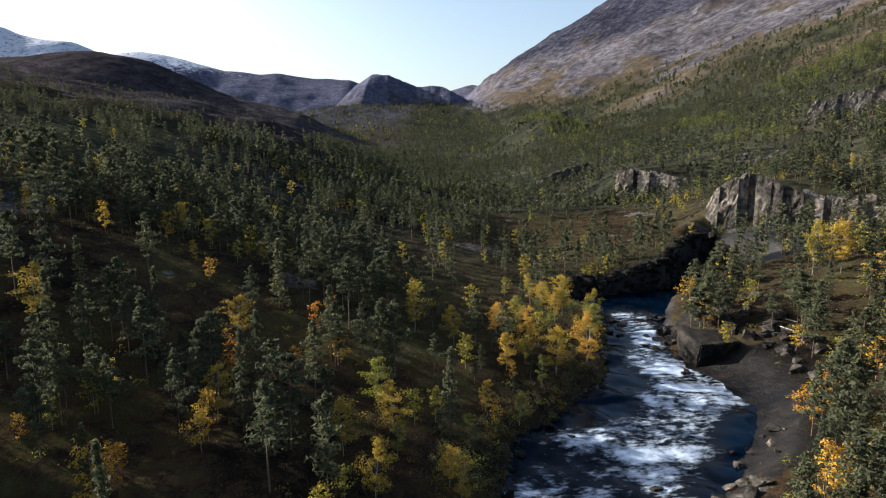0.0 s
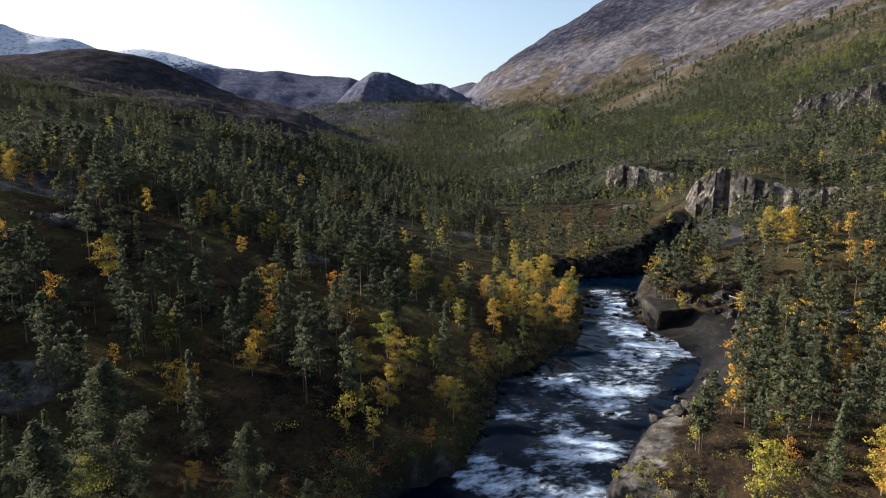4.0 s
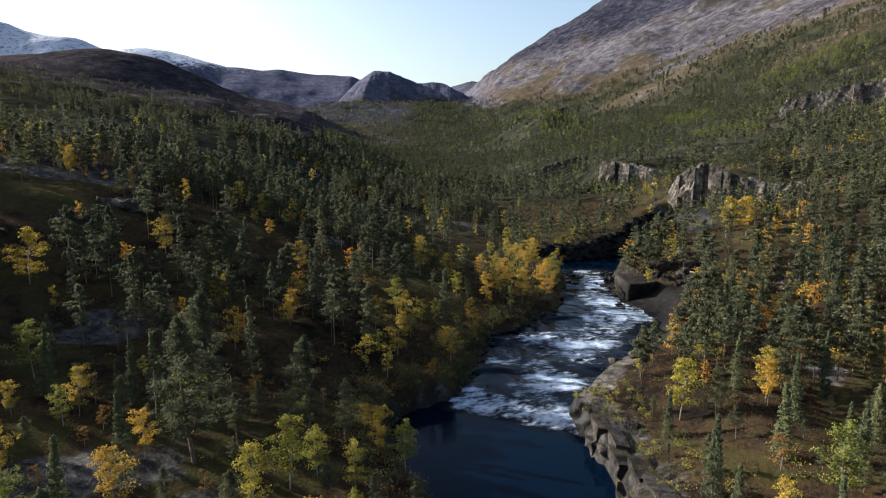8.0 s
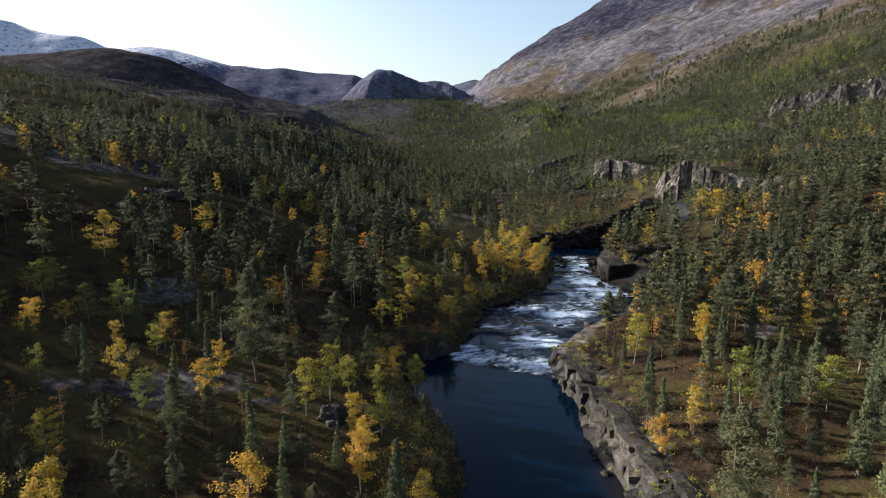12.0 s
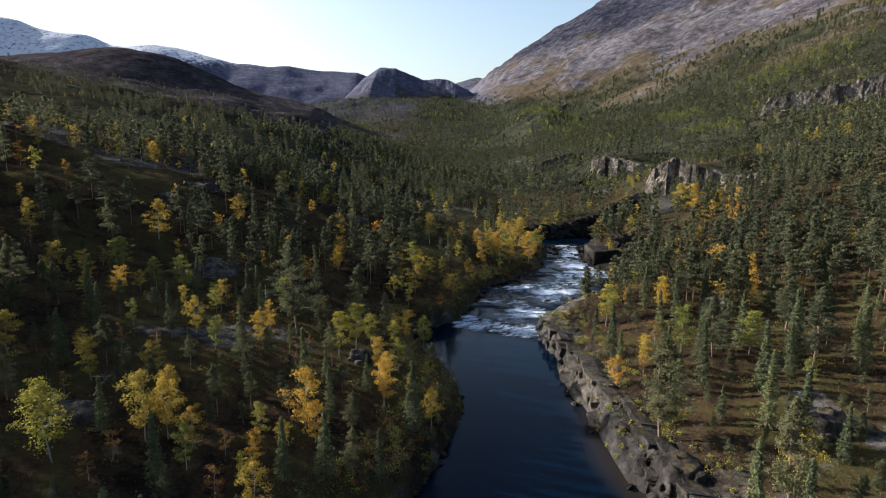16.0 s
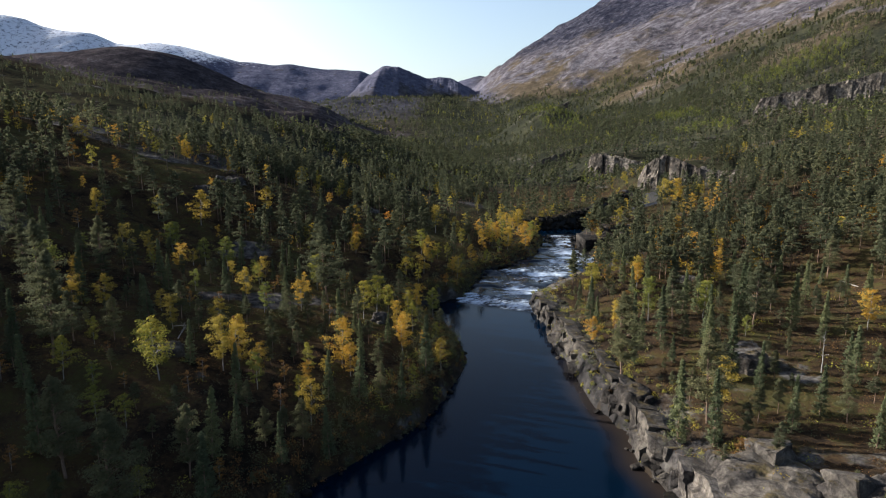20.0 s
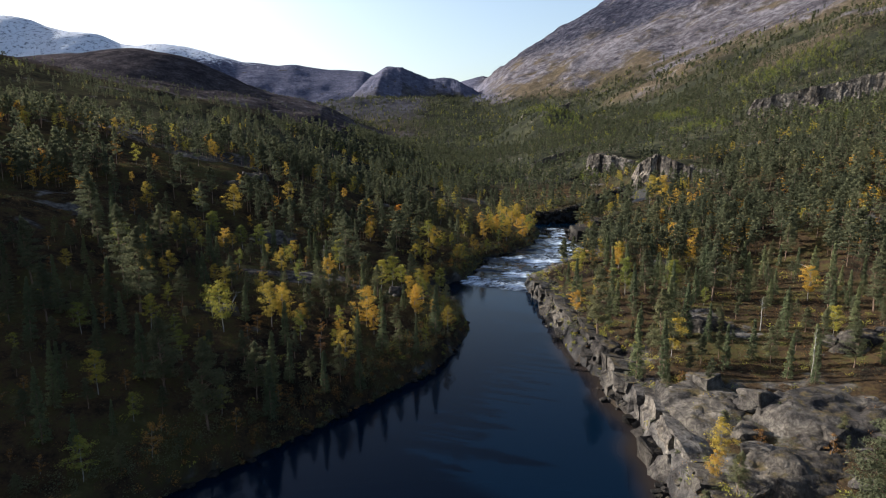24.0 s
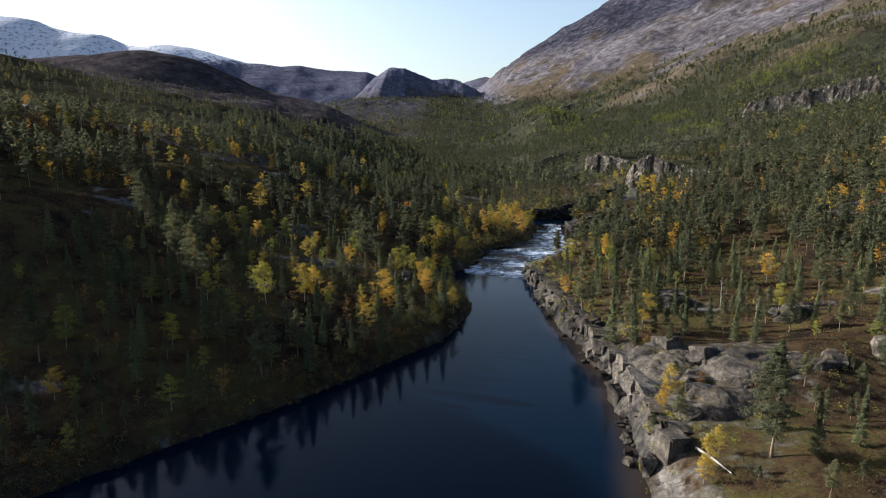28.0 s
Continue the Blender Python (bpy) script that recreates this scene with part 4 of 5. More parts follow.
def stand_of(count, x0, x1, y0, y1, low, high, seed, gap_to=None, density=None, name_wood="pine"):
    rs = np.random.default_rng(seed)
    x, y = scatter(rs, count, x0, x1, y0, y1)
    z = height(x, y)
    ok = on_land(x, y, 4) | (y > 520)
    ok &= np.abs(x - 5) < 60 + 0.80 * np.maximum(y, 40)
    ok &= rs.random(count) < wood_amount(x, y, z) * (1 - 0.9 * bare_rock(x, y) * (y < 800))
    sb = shore_distance(x, y)[1]
    ok &= ~((sb > 0) & (sb < np.where(y < 246, 12, np.where(y < 290, 9, 7))) & (y > 216) & (y < 314))
    ok &= ~((x > -97) & (x < 114) & (y < 214))
    thin = np.where((x > 40) & (y < 420), 0.38, np.where(y > 520, 0.32, 0.08)) + np.where((x > 40) & (y < 420), 0.5, 0.75) * smooth(-0.22, 0.22, fractal(x, y, 48, 3, 97))
    ok &= rs.random(count) < thin
    if name_wood == "pine":
        sa, sb = shore_distance(x, y)
        ok &= rs.random(count) > 0.6 * belt(x, y)
        ok &= ~((sa > 0) & (sa < 24) & (y > 214) & (y < 345) & (rs.random(count) < 0.6))
    if density is not None:
        ok &= rs.random(count) < density(x, y, z)
    x, y = x[ok], y[ok]
    if gap_to:
        spots = np.array(gap_to)
        far = np.array([((spots[:, 0] - a) ** 2 + (spots[:, 1] - b) ** 2).min() > 8.0 for a, b in zip(x, y)])
        x, y = x[far], y[far]
    return x, y, rs.uniform(low, high, len(x)) * (1 - 0.5 * smooth(48, 85, height(x, y)) * (x < 0) * (y < 900))


BELTS = ((300, 700, 30, 40, 0.7), (420, 640, 50, 30, 0.7), (240, 560, 24, 30, 0.6), (338, 880, 26, 60, 1), (245, 1300, 40, 230, 0.8), (158, 608, 18, 22, 1), (530, 930, 80, 60, 0.8), (338, 510, 26, 40, 0.9), (322, 1995, 60, 120, 0.7), (176, 410, 16, 12, 0.8))


def belt(x, y):
    """The bright birch belts on the right side of the valley."""
    edge = 0.5 * fractal(x, y, 30, 3, 99)
    return np.max([w * smooth(1.35, 0.75, ((x - cx) / rx) ** 2 + ((y - cy) / ry) ** 2 + edge) for cx, cy, rx, ry, w in BELTS], axis=0)


def autumn(x, y, z):
    """Where broadleaved trees stand thicker: near the water, and in belts on the slopes."""
    a, b = shore_distance(x, y)
    return np.clip(0.15 + 0.6 * smooth(0.1, 0.45, fractal(x, y, 110, 3, 95)) + belt(x, y) + 0.75 * (1 - smooth(5, 34, np.maximum(a, b))) * (y < 420), 0, 1)


mid_pine = [simple_tree("pine", 700 + k, 1.0, 38, 18, 0.050) for k in range(7)] + [simple_tree("spruce", 721, 1.0, 36, 20, 0.044)]
mid_birch = [simple_tree("birch", 740 + k, 1.0, 28, 15, 0.041) for k in range(5)]
far_pine = [simple_tree("pine", 760 + k, 1.0, 12, 3, 0.16) for k in range(6)]
far_birch = [simple_tree("birch", 780 + k, 1.0, 13, 4, 0.13) for k in range(5)]
tiny_pine = [simple_tree("pine", 800 + k, 1.0, 5, 2, 0.36) for k in range(6)]

spots = list(taken)


def left_autumn(x, y, z):
    return np.clip(0.75 * autumn(x, y, z) + 0.5, 0, 1)


def inner(x, y):
    return (x > -125) & (x < 175) & (y < 325)


def part_of(trees, inside):
    x, y, h = trees
    ok = inner(x, y) == inside
    return x[ok], y[ok], h[ok]


pines = stand_of(7000, -300, 320, 40, 325, 8, 15.5, 21, spots)
forest("pine_forest", "dense pine forest on the near valley sides", mid_pine, *part_of(pines, True), PINE_LEAF, PINE_BARK, 1)
forest("birch_wood", "yellow birches among the pines on the slopes", mid_birch, *stand_of(2800, -300, 320, 40, 325, 4, 9, 22, spots, left_autumn, "birch"), BIRCH_LEAF, BIRCH_BARK, 2)
forest("birch_wood", "turning green birches among the pines", mid_birch, *stand_of(2800, -300, 320, 40, 325, 4, 9, 23, spots, autumn, "birch"), GREEN_LEAF, BIRCH_BARK, 3)
low_pine = [simple_tree("pine", 820 + k, 1.0, 24, 7, 0.078) for k in range(6)]
forest("pine_forest", "pine forest higher on the valley sides", low_pine, *part_of(pines, False), PINE_LEAF, PINE_BARK, 8)
low_birch = [simple_tree("birch", 840 + k, 1.0, 20, 7, 0.075) for k in range(5)]
forest("pine_forest", "pine forest beside the upper pool", low_pine, *stand_of(8500, -420, 470, 325, 520, 7, 15, 31, spots), PINE_LEAF, PINE_BARK, 11)
forest("birch_wood", "yellow birches beside the upper pool", low_birch, *stand_of(3000, -420, 470, 325, 520, 4, 9, 32, spots, lambda x, y, z: 0.75 * autumn(x, y, z), "birch"), BIRCH_LEAF, BIRCH_BARK, 12)
forest("birch_wood", "turning birches beside the upper pool", low_birch, *stand_of(3000, -420, 470, 325, 520, 4, 9, 33, spots, autumn, "birch"), GREEN_LEAF, BIRCH_BARK, 13)
forest("pine_forest", "pine forest on the middle slopes of the valley", far_pine, *stand_of(24000, -900, 1000, 500, 1150, 7, 14, 24), PINE_LEAF, PINE_BARK, 4, -0.15)
forest("birch_wood", "yellow green birch belts on the middle slopes", far_birch, *stand_of(9000, -900, 1000, 500, 1150, 5, 10, 25, None, autumn, "birch"), GREEN_LEAF, BIRCH_BARK, 5, -0.2)
forest("pine_forest", "far pine forest on the valley floor and sides", tiny_pine, *stand_of(30000, -1700, 1700, 1150, 2950, 7, 13, 26), PINE_LEAF, PINE_BARK, 6, -0.3)
forest("birch_wood", "far yellow green birches on the valley sides", tiny_pine, *stand_of(9000, -1700, 1700, 1150, 2500, 6, 11, 27, None, autumn, "birch"), GREEN_LEAF, BIRCH_BARK, 7, -0.3)


def belt_stand(seed):
    rs = np.random.default_rng(seed)
    xs_, ys_ = [], []
    for cx, cy, rx, ry, w in BELTS:
        n = int(w * rx * ry * 3.14 / 28)
        r, ang = np.sqrt(rs.random(n)) * 1.15, rs.uniform(0, 6.28, n)
        xs_.append(cx + rx * r * np.cos(ang))
        ys_.append(cy + ry * r * np.sin(ang))
    x, y = np.concatenate(xs_), np.concatenate(ys_)
    ok = rs.random(len(x)) < belt(x, y) + 0.1
    return x[ok], y[ok], rs.uniform(5, 9.5, int(ok.sum()))


forest("birch_wood", "bright yellow green birch belts below the cliffs", far_birch, *belt_stand(41), GREEN_LEAF, BIRCH_BARK, 42, -0.42)


def scrub_stand(count, seed):
    """Stunted trees strewn over the open fell."""
    rs = np.random.default_rng(seed)
    x, y = scatter(rs, count, -1500, 1700, 420, 2300)
    ok = (np.abs(x - 5) < 60 + 0.8 * y) & (rs.random(count) < (0.15 + 0.85 * smooth(-0.1, 0.3, fractal(x, y, 130, 4, 98))) * (1 - smooth(230, 420, height(x, y)) * (x > 150)) * (1 - smooth(150, 230, height(x, y)) * (x < -150))) & (wood_amount(x, y, height(x, y)) < 0.7)
    return x[ok], y[ok], rs.uniform(2.0, 4.8, int(ok.sum()))


forest("scrub", "stunted dark pines and birches on the open fell", tiny_pine, *scrub_stand(26000, 43), PINE_LEAF, PINE_BARK, 44)


# ---------------------------------------------------------------- rocks
def weather(bm, cuts, depth, scale, seed):
    """Breaks up smooth faces: finer triangles, pushed in and out, with chipped ledges."""
    bmesh.ops.subdivide_edges(bm, edges=list(bm.edges), cuts=cuts, use_grid_fill=True)
    bmesh.ops.triangulate(bm, faces=bm.faces)
    bm.normal_update()
    for v in bm.verts:
        q = v.co * scale + Vector((seed * 1.7, seed * 0.9, seed * 2.3))
        rough = noise.noise(q) + 0.5 * noise.noise(q * 2.7) + 0.35 * noise.noise(q * 6.1)
        ledge = math.floor(3 * noise.noise(Vector((q.x * 0.6, q.y * 0.6, q.z * 2.2)))) * 0.5
        v.co += v.normal * depth * (rough + ledge)
    bmesh.ops.recalc_face_normals(bm, faces=bm.faces)


def block_mesh(name, seed, size, material, points=18, flat=0.8):
    """An angular granite block: the hull of random points, with its edges worn."""
    rs = random.Random(seed)
    bm = bmesh.new()
    for _ in range(points):
        v = Vector((rs.uniform(-1, 1), rs.uniform(-1, 1), rs.uniform(-1, 1)))
        m = max(abs(c) for c in v)
        v = v / m * rs.uniform(0.75, 1.0)
        bm.verts.new((v.x * size[0] / 2, v.y * size[1] / 2, v.z * size[2] / 2 * (flat if v.z > 0 else 1)))
    hull = bmesh.ops.convex_hull(bm, input=bm.verts)
    bmesh.ops.delete(bm, geom=[e for e in hull["geom_interior"] if isinstance(e, bmesh.types.BMVert)], context="VERTS")
    bmesh.ops.dissolve_limit(bm, angle_limit=0.18, verts=bm.verts, edges=bm.edges)
    bmesh.ops.bevel(bm, geom=list(bm.edges), offset=0.045 * min(size), segments=1, affect="EDGES", clamp_overlap=True)
    bmesh.ops.triangulate(bm, faces=bm.faces)
    weather(bm, 2, 0.055 * min(size), 2.2 / max(size), seed)
    me = bpy.data.meshes.new(name)
    bm.to_mesh(me)
    bm.free()
    me.materials.append(material)
    return me


BLOCKS = [block_mesh("boulder", 40 + k, (1.0, random.uniform(0.7, 1.1), random.uniform(0.55, 1.0)), GRANITE) for k in range(12)]
WET_SHADED_BLOCKS = [block_mesh("boulder", 80 + k, (1.0, random.uniform(0.7, 1.1), random.uniform(0.45, 0.8)), DARK_ROCK) for k in range(8)]


def boulder(x, y, size, sink=0.25, tall=1.0, wet=False, label="grey granite block on the river bank", group="blocks along the bank", z=None):
    ob = new("boulder", random.choice(WET_SHADED_BLOCKS if wet else BLOCKS))
    ground_z = float(height(x, y)) if z is None else z
    ob.matrix_basis = pose(x, y, ground_z + size * tall * (0.35 - sink), random.uniform(-14, 14), random.uniform(-14, 14), random.uniform(0, 360)) @ Matrix.Diagonal((size, size, size * tall, 1))
    return tagged(ob, label, "boulder", group)


# blocks that make up the low cliff along the right shore
rr = random.Random(5)
for k in range(110):
    y = rr.uniform(82, 224)
    edge = float(shores(np.array([y]))[1][0])
    if rr.random() < 0.8:
        continue
    deep = rr.random() ** 1.5 * 5
    size = rr.uniform(3.0, 7.0) * (1.15 if 84 < y < 150 else 0.8)
    top = float(height(edge + 6, y)) * (0.55 + 0.1 * deep) + rr.uniform(-0.6, 0.7)
    tall = rr.uniform(1.0, 1.5)
    boulder(edge + 0.9 + deep, y, size, 0.35, tall, z=top - size * tall * 0.36)
# rubble at the foot of the cliff
for k in range(44):
    y = rr.choice((rr.uniform(84, 104), rr.uniform(112, 150), rr.uniform(84, 220)))
    edge = float(shores(np.array([y]))[1][0])
    boulder(edge + rr.uniform(-1.6, 1.2), y, rr.uniform(0.8, 2.2), 0.1, 0.8, rr.random() < 0.6, "angular block at the water's edge", "rubble at the water", z=0.0)
# the left shore: small dark rubble
pieces, at = [], 0
for k in range(150):
    y = rr.uniform(70, 332)
    edge = float(shores(np.array([y]))[0][0])
    x, size = edge + rr.uniform(-2.2, 0.8), rr.uniform(0.5, 2.2)
    block = WET_SHADED_BLOCKS[k % len(WET_SHADED_BLOCKS)]
    co = np.array([v.co for v in block.vertices]) * size
    turn = rr.uniform(0, 6.28)
    ca, sa = math.cos(turn), math.sin(turn)
    co = np.stack([co[:, 0] * ca - co[:, 1] * sa + x, co[:, 0] * sa + co[:, 1] * ca + y, co[:, 2] * 0.9 + float(water_level(y, edge)) + 0.1 * size], -1)
    pieces.append((co, np.array([p.vertices[:] for p in block.polygons])))
# blocks on the upper pool's far bank, dark to carry its shade
for k in range(230):
    x = rr.uniform(44, 124)
    off = 7 * rr.random() ** 1.5
    y, size = float(pool_end(x)) + off, rr.uniform(1.2, 4.2)
    block = WET_SHADED_BLOCKS[k % len(WET_SHADED_BLOCKS)]
    co = np.array([v.co for v in block.vertices]) * size
    pieces.append((co * (1, 1, 1.3) + [x, y, float(height(x, y)) + 0.2 * size], np.array([p.vertices[:] for p in block.polygons])))
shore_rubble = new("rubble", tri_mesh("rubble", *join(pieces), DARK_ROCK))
tagged(shore_rubble, "wet broken rock along the shores, coloured dark for their shade too", "rubble", kind="stuff")
# rocks in the rapids and at their upper sill
for k in range(70):
    if k < 34:
        y = rr.uniform(226, 318)
        lo, hi = (float(v[0]) for v in shores(np.array([y])))
        x = rr.choice((lo + rr.uniform(0, 6), hi - rr.uniform(-8, 4), rr.uniform(lo, hi)))
        s = rr.uniform(0.8, 2.4)
    else:
        x = rr.uniform(50, 82)
        y = 322 + 0.25 * (x - 50) + rr.uniform(-4, 4)
        s = rr.uniform(1.0, 2.8)
    boulder(x, y, s, 0.2, 0.75, True, "dark wet rock standing in the rapids", "rocks in the rapids", z=float(water_level(y, x)))
# broken rock on the wet slab beside the rapids
for k in range(16):
    y = rr.uniform(236, 262)
    edge = float(shores(np.array([y]))[1][0])
    boulder(edge + rr.uniform(1, 9), y, rr.uniform(1.0, 2.8), 0.15, 0.7, rr.random() < 0.5, "broken block on the wet slab beside the rapids", "rocks in the rapids")
# rocks on the bank above the rapids
for k in range(30):
    y = rr.uniform(272, 318)
    edge = float(shores(np.array([y]))[1][0])
    boulder(edge + rr.uniform(12, 24), y, rr.uniform(1.6, 4.6), 0.25, 0.95, False, "pale granite block beside the rapids", "blocks beside the rapids")

# ledges upstream of the great boulder, and pale blocks behind it
for k in range(26):
    if k < 12:
        boulder(rr.uniform(58, 67), rr.uniform(299, 315), rr.uniform(2.5, 5.5), 0.2, 0.8, False, "grey jointed ledge beside the rapids", "blocks beside the rapids")
    else:
        boulder(rr.uniform(75, 88), rr.uniform(280, 300), rr.uniform(1.8, 4.2), 0.15, 0.9, False, "pale granite block beside the rapids", "blocks beside the rapids")


def wedge_mesh():
    """The great boulder: a slanting roof over a front that leans out."""
    bm = bmesh.new()
    low = [(-4.6, -2.2, -4), (4.8, -1.6, -4), (6.2, 4.2, -4), (-5.6, 4.6, -4)]
    high = [(-5.4, -4.0, 2.6), (3.2, -5.2, 3.8), (7.4, 0.6, 2.2), (5.6, 4.8, 3.6), (-6.4, 4.4, 4.4)]
    for p in low + high:
        bm.verts.new(p)
    bmesh.ops.convex_hull(bm, input=bm.verts)
    bmesh.ops.bevel(bm, geom=list(bm.edges), offset=0.22, segments=2, affect="EDGES", clamp_overlap=True)
    bmesh.ops.triangulate(bm, faces=bm.faces)
    weather(bm, 3, 0.16, 0.35, 4)
    me = bpy.data.meshes.new("boulder")
    bm.to_mesh(me)
    bm.free()
    # the shade of the leaning front is put into the dark rock colour
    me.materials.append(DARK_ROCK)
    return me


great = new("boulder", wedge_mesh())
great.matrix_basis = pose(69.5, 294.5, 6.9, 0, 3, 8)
tagged(great, "huge angular boulder beside the rapids, coloured dark for its shaded front", "boulder")
def split_block(seed, size):
    """An upright split block with flat faces and one sloping top."""
    rs = random.Random(seed)
    bm = bmesh.new()
    bmesh.ops.create_cube(bm, size=1.0)
    for v in bm.verts:
        v.co = Vector([v.co[k] * size[k] * rs.uniform(0.86, 1.08) for k in range(3)])
    bmesh.ops.bevel(bm, geom=list(bm.edges), offset=0.24, segments=2, affect="EDGES", clamp_overlap=True)
    bmesh.ops.triangulate(bm, faces=bm.faces)
    weather(bm, 3, 0.11, 0.5, seed)
    me = bpy.data.meshes.new("boulder")
    bm.to_mesh(me)
    bm.free()
    me.materials.append(BLOCK_ROCK)
    return me


near_block = new("boulder", split_block(19, (4.4, 4.2, 6.4)))
near_block.matrix_basis = pose(35.2, 82.8, 3.6, 3, 2, 20)
tagged(near_block, "tall pale granite block at the water's edge", "boulder")
round_rock = new("boulder", block_mesh("boulder", 23, (4.4, 4.0, 4.6), GRANITE, 40, 0.95))
round_rock.matrix_basis = pose(83.5, 105.0, float(height(83.5, 105.0)) + 1.4, 0, 5, 60)
tagged(round_rock, "pale rounded boulder on the heath", "boulder")


def dome_mesh(sx, sy, seed):
    """A worn granite slab: a low dome with joints and ledges, steep towards its edge and rooted in the ground."""
    rs, ring, turns = np.random.default_rng(seed), 15, 44
    r, ang = np.meshgrid(np.linspace(0.03, 1, ring), np.arange(turns) * 2 * np.pi / turns, indexing="ij")
    rim = 1 + 0.22 * fractal(np.cos(ang) * 3 + seed, np.sin(ang) * 3, 2.2, 3, seed) * r
    x, y = 0.5 * sx * r * rim * np.cos(ang), 0.5 * sy * r * rim * np.sin(ang)
    tilt = rs.uniform(-0.07, 0.07, 2)
    z = -1.1 * r ** 2 - 3.2 * smooth(0.72, 1.0, r) + tilt[0] * x + tilt[1] * y
    z = z + 0.7 * fractal(x + seed * 9, y, 7.0, 4, seed + 1) + 0.35 * fractal(x, y + seed * 5, 1.6, 3, seed + 2)
    z = z + 0.45 * np.floor(2.2 * fractal(x * 0.7 + y * 0.4, y * 1.5 - x * 0.6 + seed * 3, 6.5, 2, seed + 3))
    k = (np.arange(ring - 1)[:, None] * turns + np.arange(turns)).reshape(-1)
    nxt = (np.arange(ring - 1)[:, None] * turns + (np.arange(turns) + 1) % turns).reshape(-1)
    faces = np.concatenate([np.stack([k, k + turns, nxt + turns], -1), np.stack([k, nxt + turns, nxt], -1), np.stack([np.zeros(turns - 2, int), np.arange(1, turns - 1), np.arange(2, turns)], -1)])
    return tri_mesh("slab", np.stack([x, y, z], -1).reshape(-1, 3), faces, GRANITE)


KNOLL_BLOCKS = [block_mesh("rock_block", 140 + k, (1.0, random.uniform(0.75, 1.2), random.uniform(0.6, 0.9)), GRANITE, 22, 0.9) for k in range(10)]


def outcrop(x, y, sx, sy, top):
    """A granite knoll: a worn slab with a few split blocks along its edge."""
    root = new("outcrop")
    root.matrix_basis = pose(x, y, top)
    tagged(root, "bare grey granite knoll with split edges and heather", "rock", "granite knolls")
    new("slab", dome_mesh(sx, sy, int(abs(x) * 3 + y))).parent = root
    for k in range(5):
        ang = random.uniform(0, 6.28)
        size = (sx * sy) ** 0.5 * random.uniform(0.14, 0.3)
        ob = new("rock_block", random.choice(KNOLL_BLOCKS))
        ob.parent = root
        px, py = 0.42 * sx * math.cos(ang), 0.42 * sy * math.sin(ang)
        deep = max(min(float(height(x + px, y + py)) - top, -0.8), -3.2)
        ob.matrix_basis = pose(px, py, deep + 0.15 * size, random.uniform(-12, 12), random.uniform(-12, 12), random.uniform(0, 360)) @ Matrix.Diagonal((size, size, size, 1))
    return root


for spot in OUTCROPS:
    outcrop(*spot)
# dark rubble beside the great knoll
for k in range(18):
    boulder(36.2 + rr.uniform(-1.5, 2.5), rr.uniform(120, 130), rr.uniform(1.2, 3.2), 0.1, 0.9, True, "dark broken block at the foot of the knoll", "rubble at the water", z=rr.uniform(0.0, 1.2))
# flat slabs round the tall block
for k in range(9):
    boulder(32.6 + rr.uniform(-1.0, 2.5), rr.uniform(73, 81), rr.uniform(1.8, 3.4), 0.1, 0.5, False, "flat grey slab at the water's edge", "rubble at the water", z=rr.uniform(0.1, 0.8))


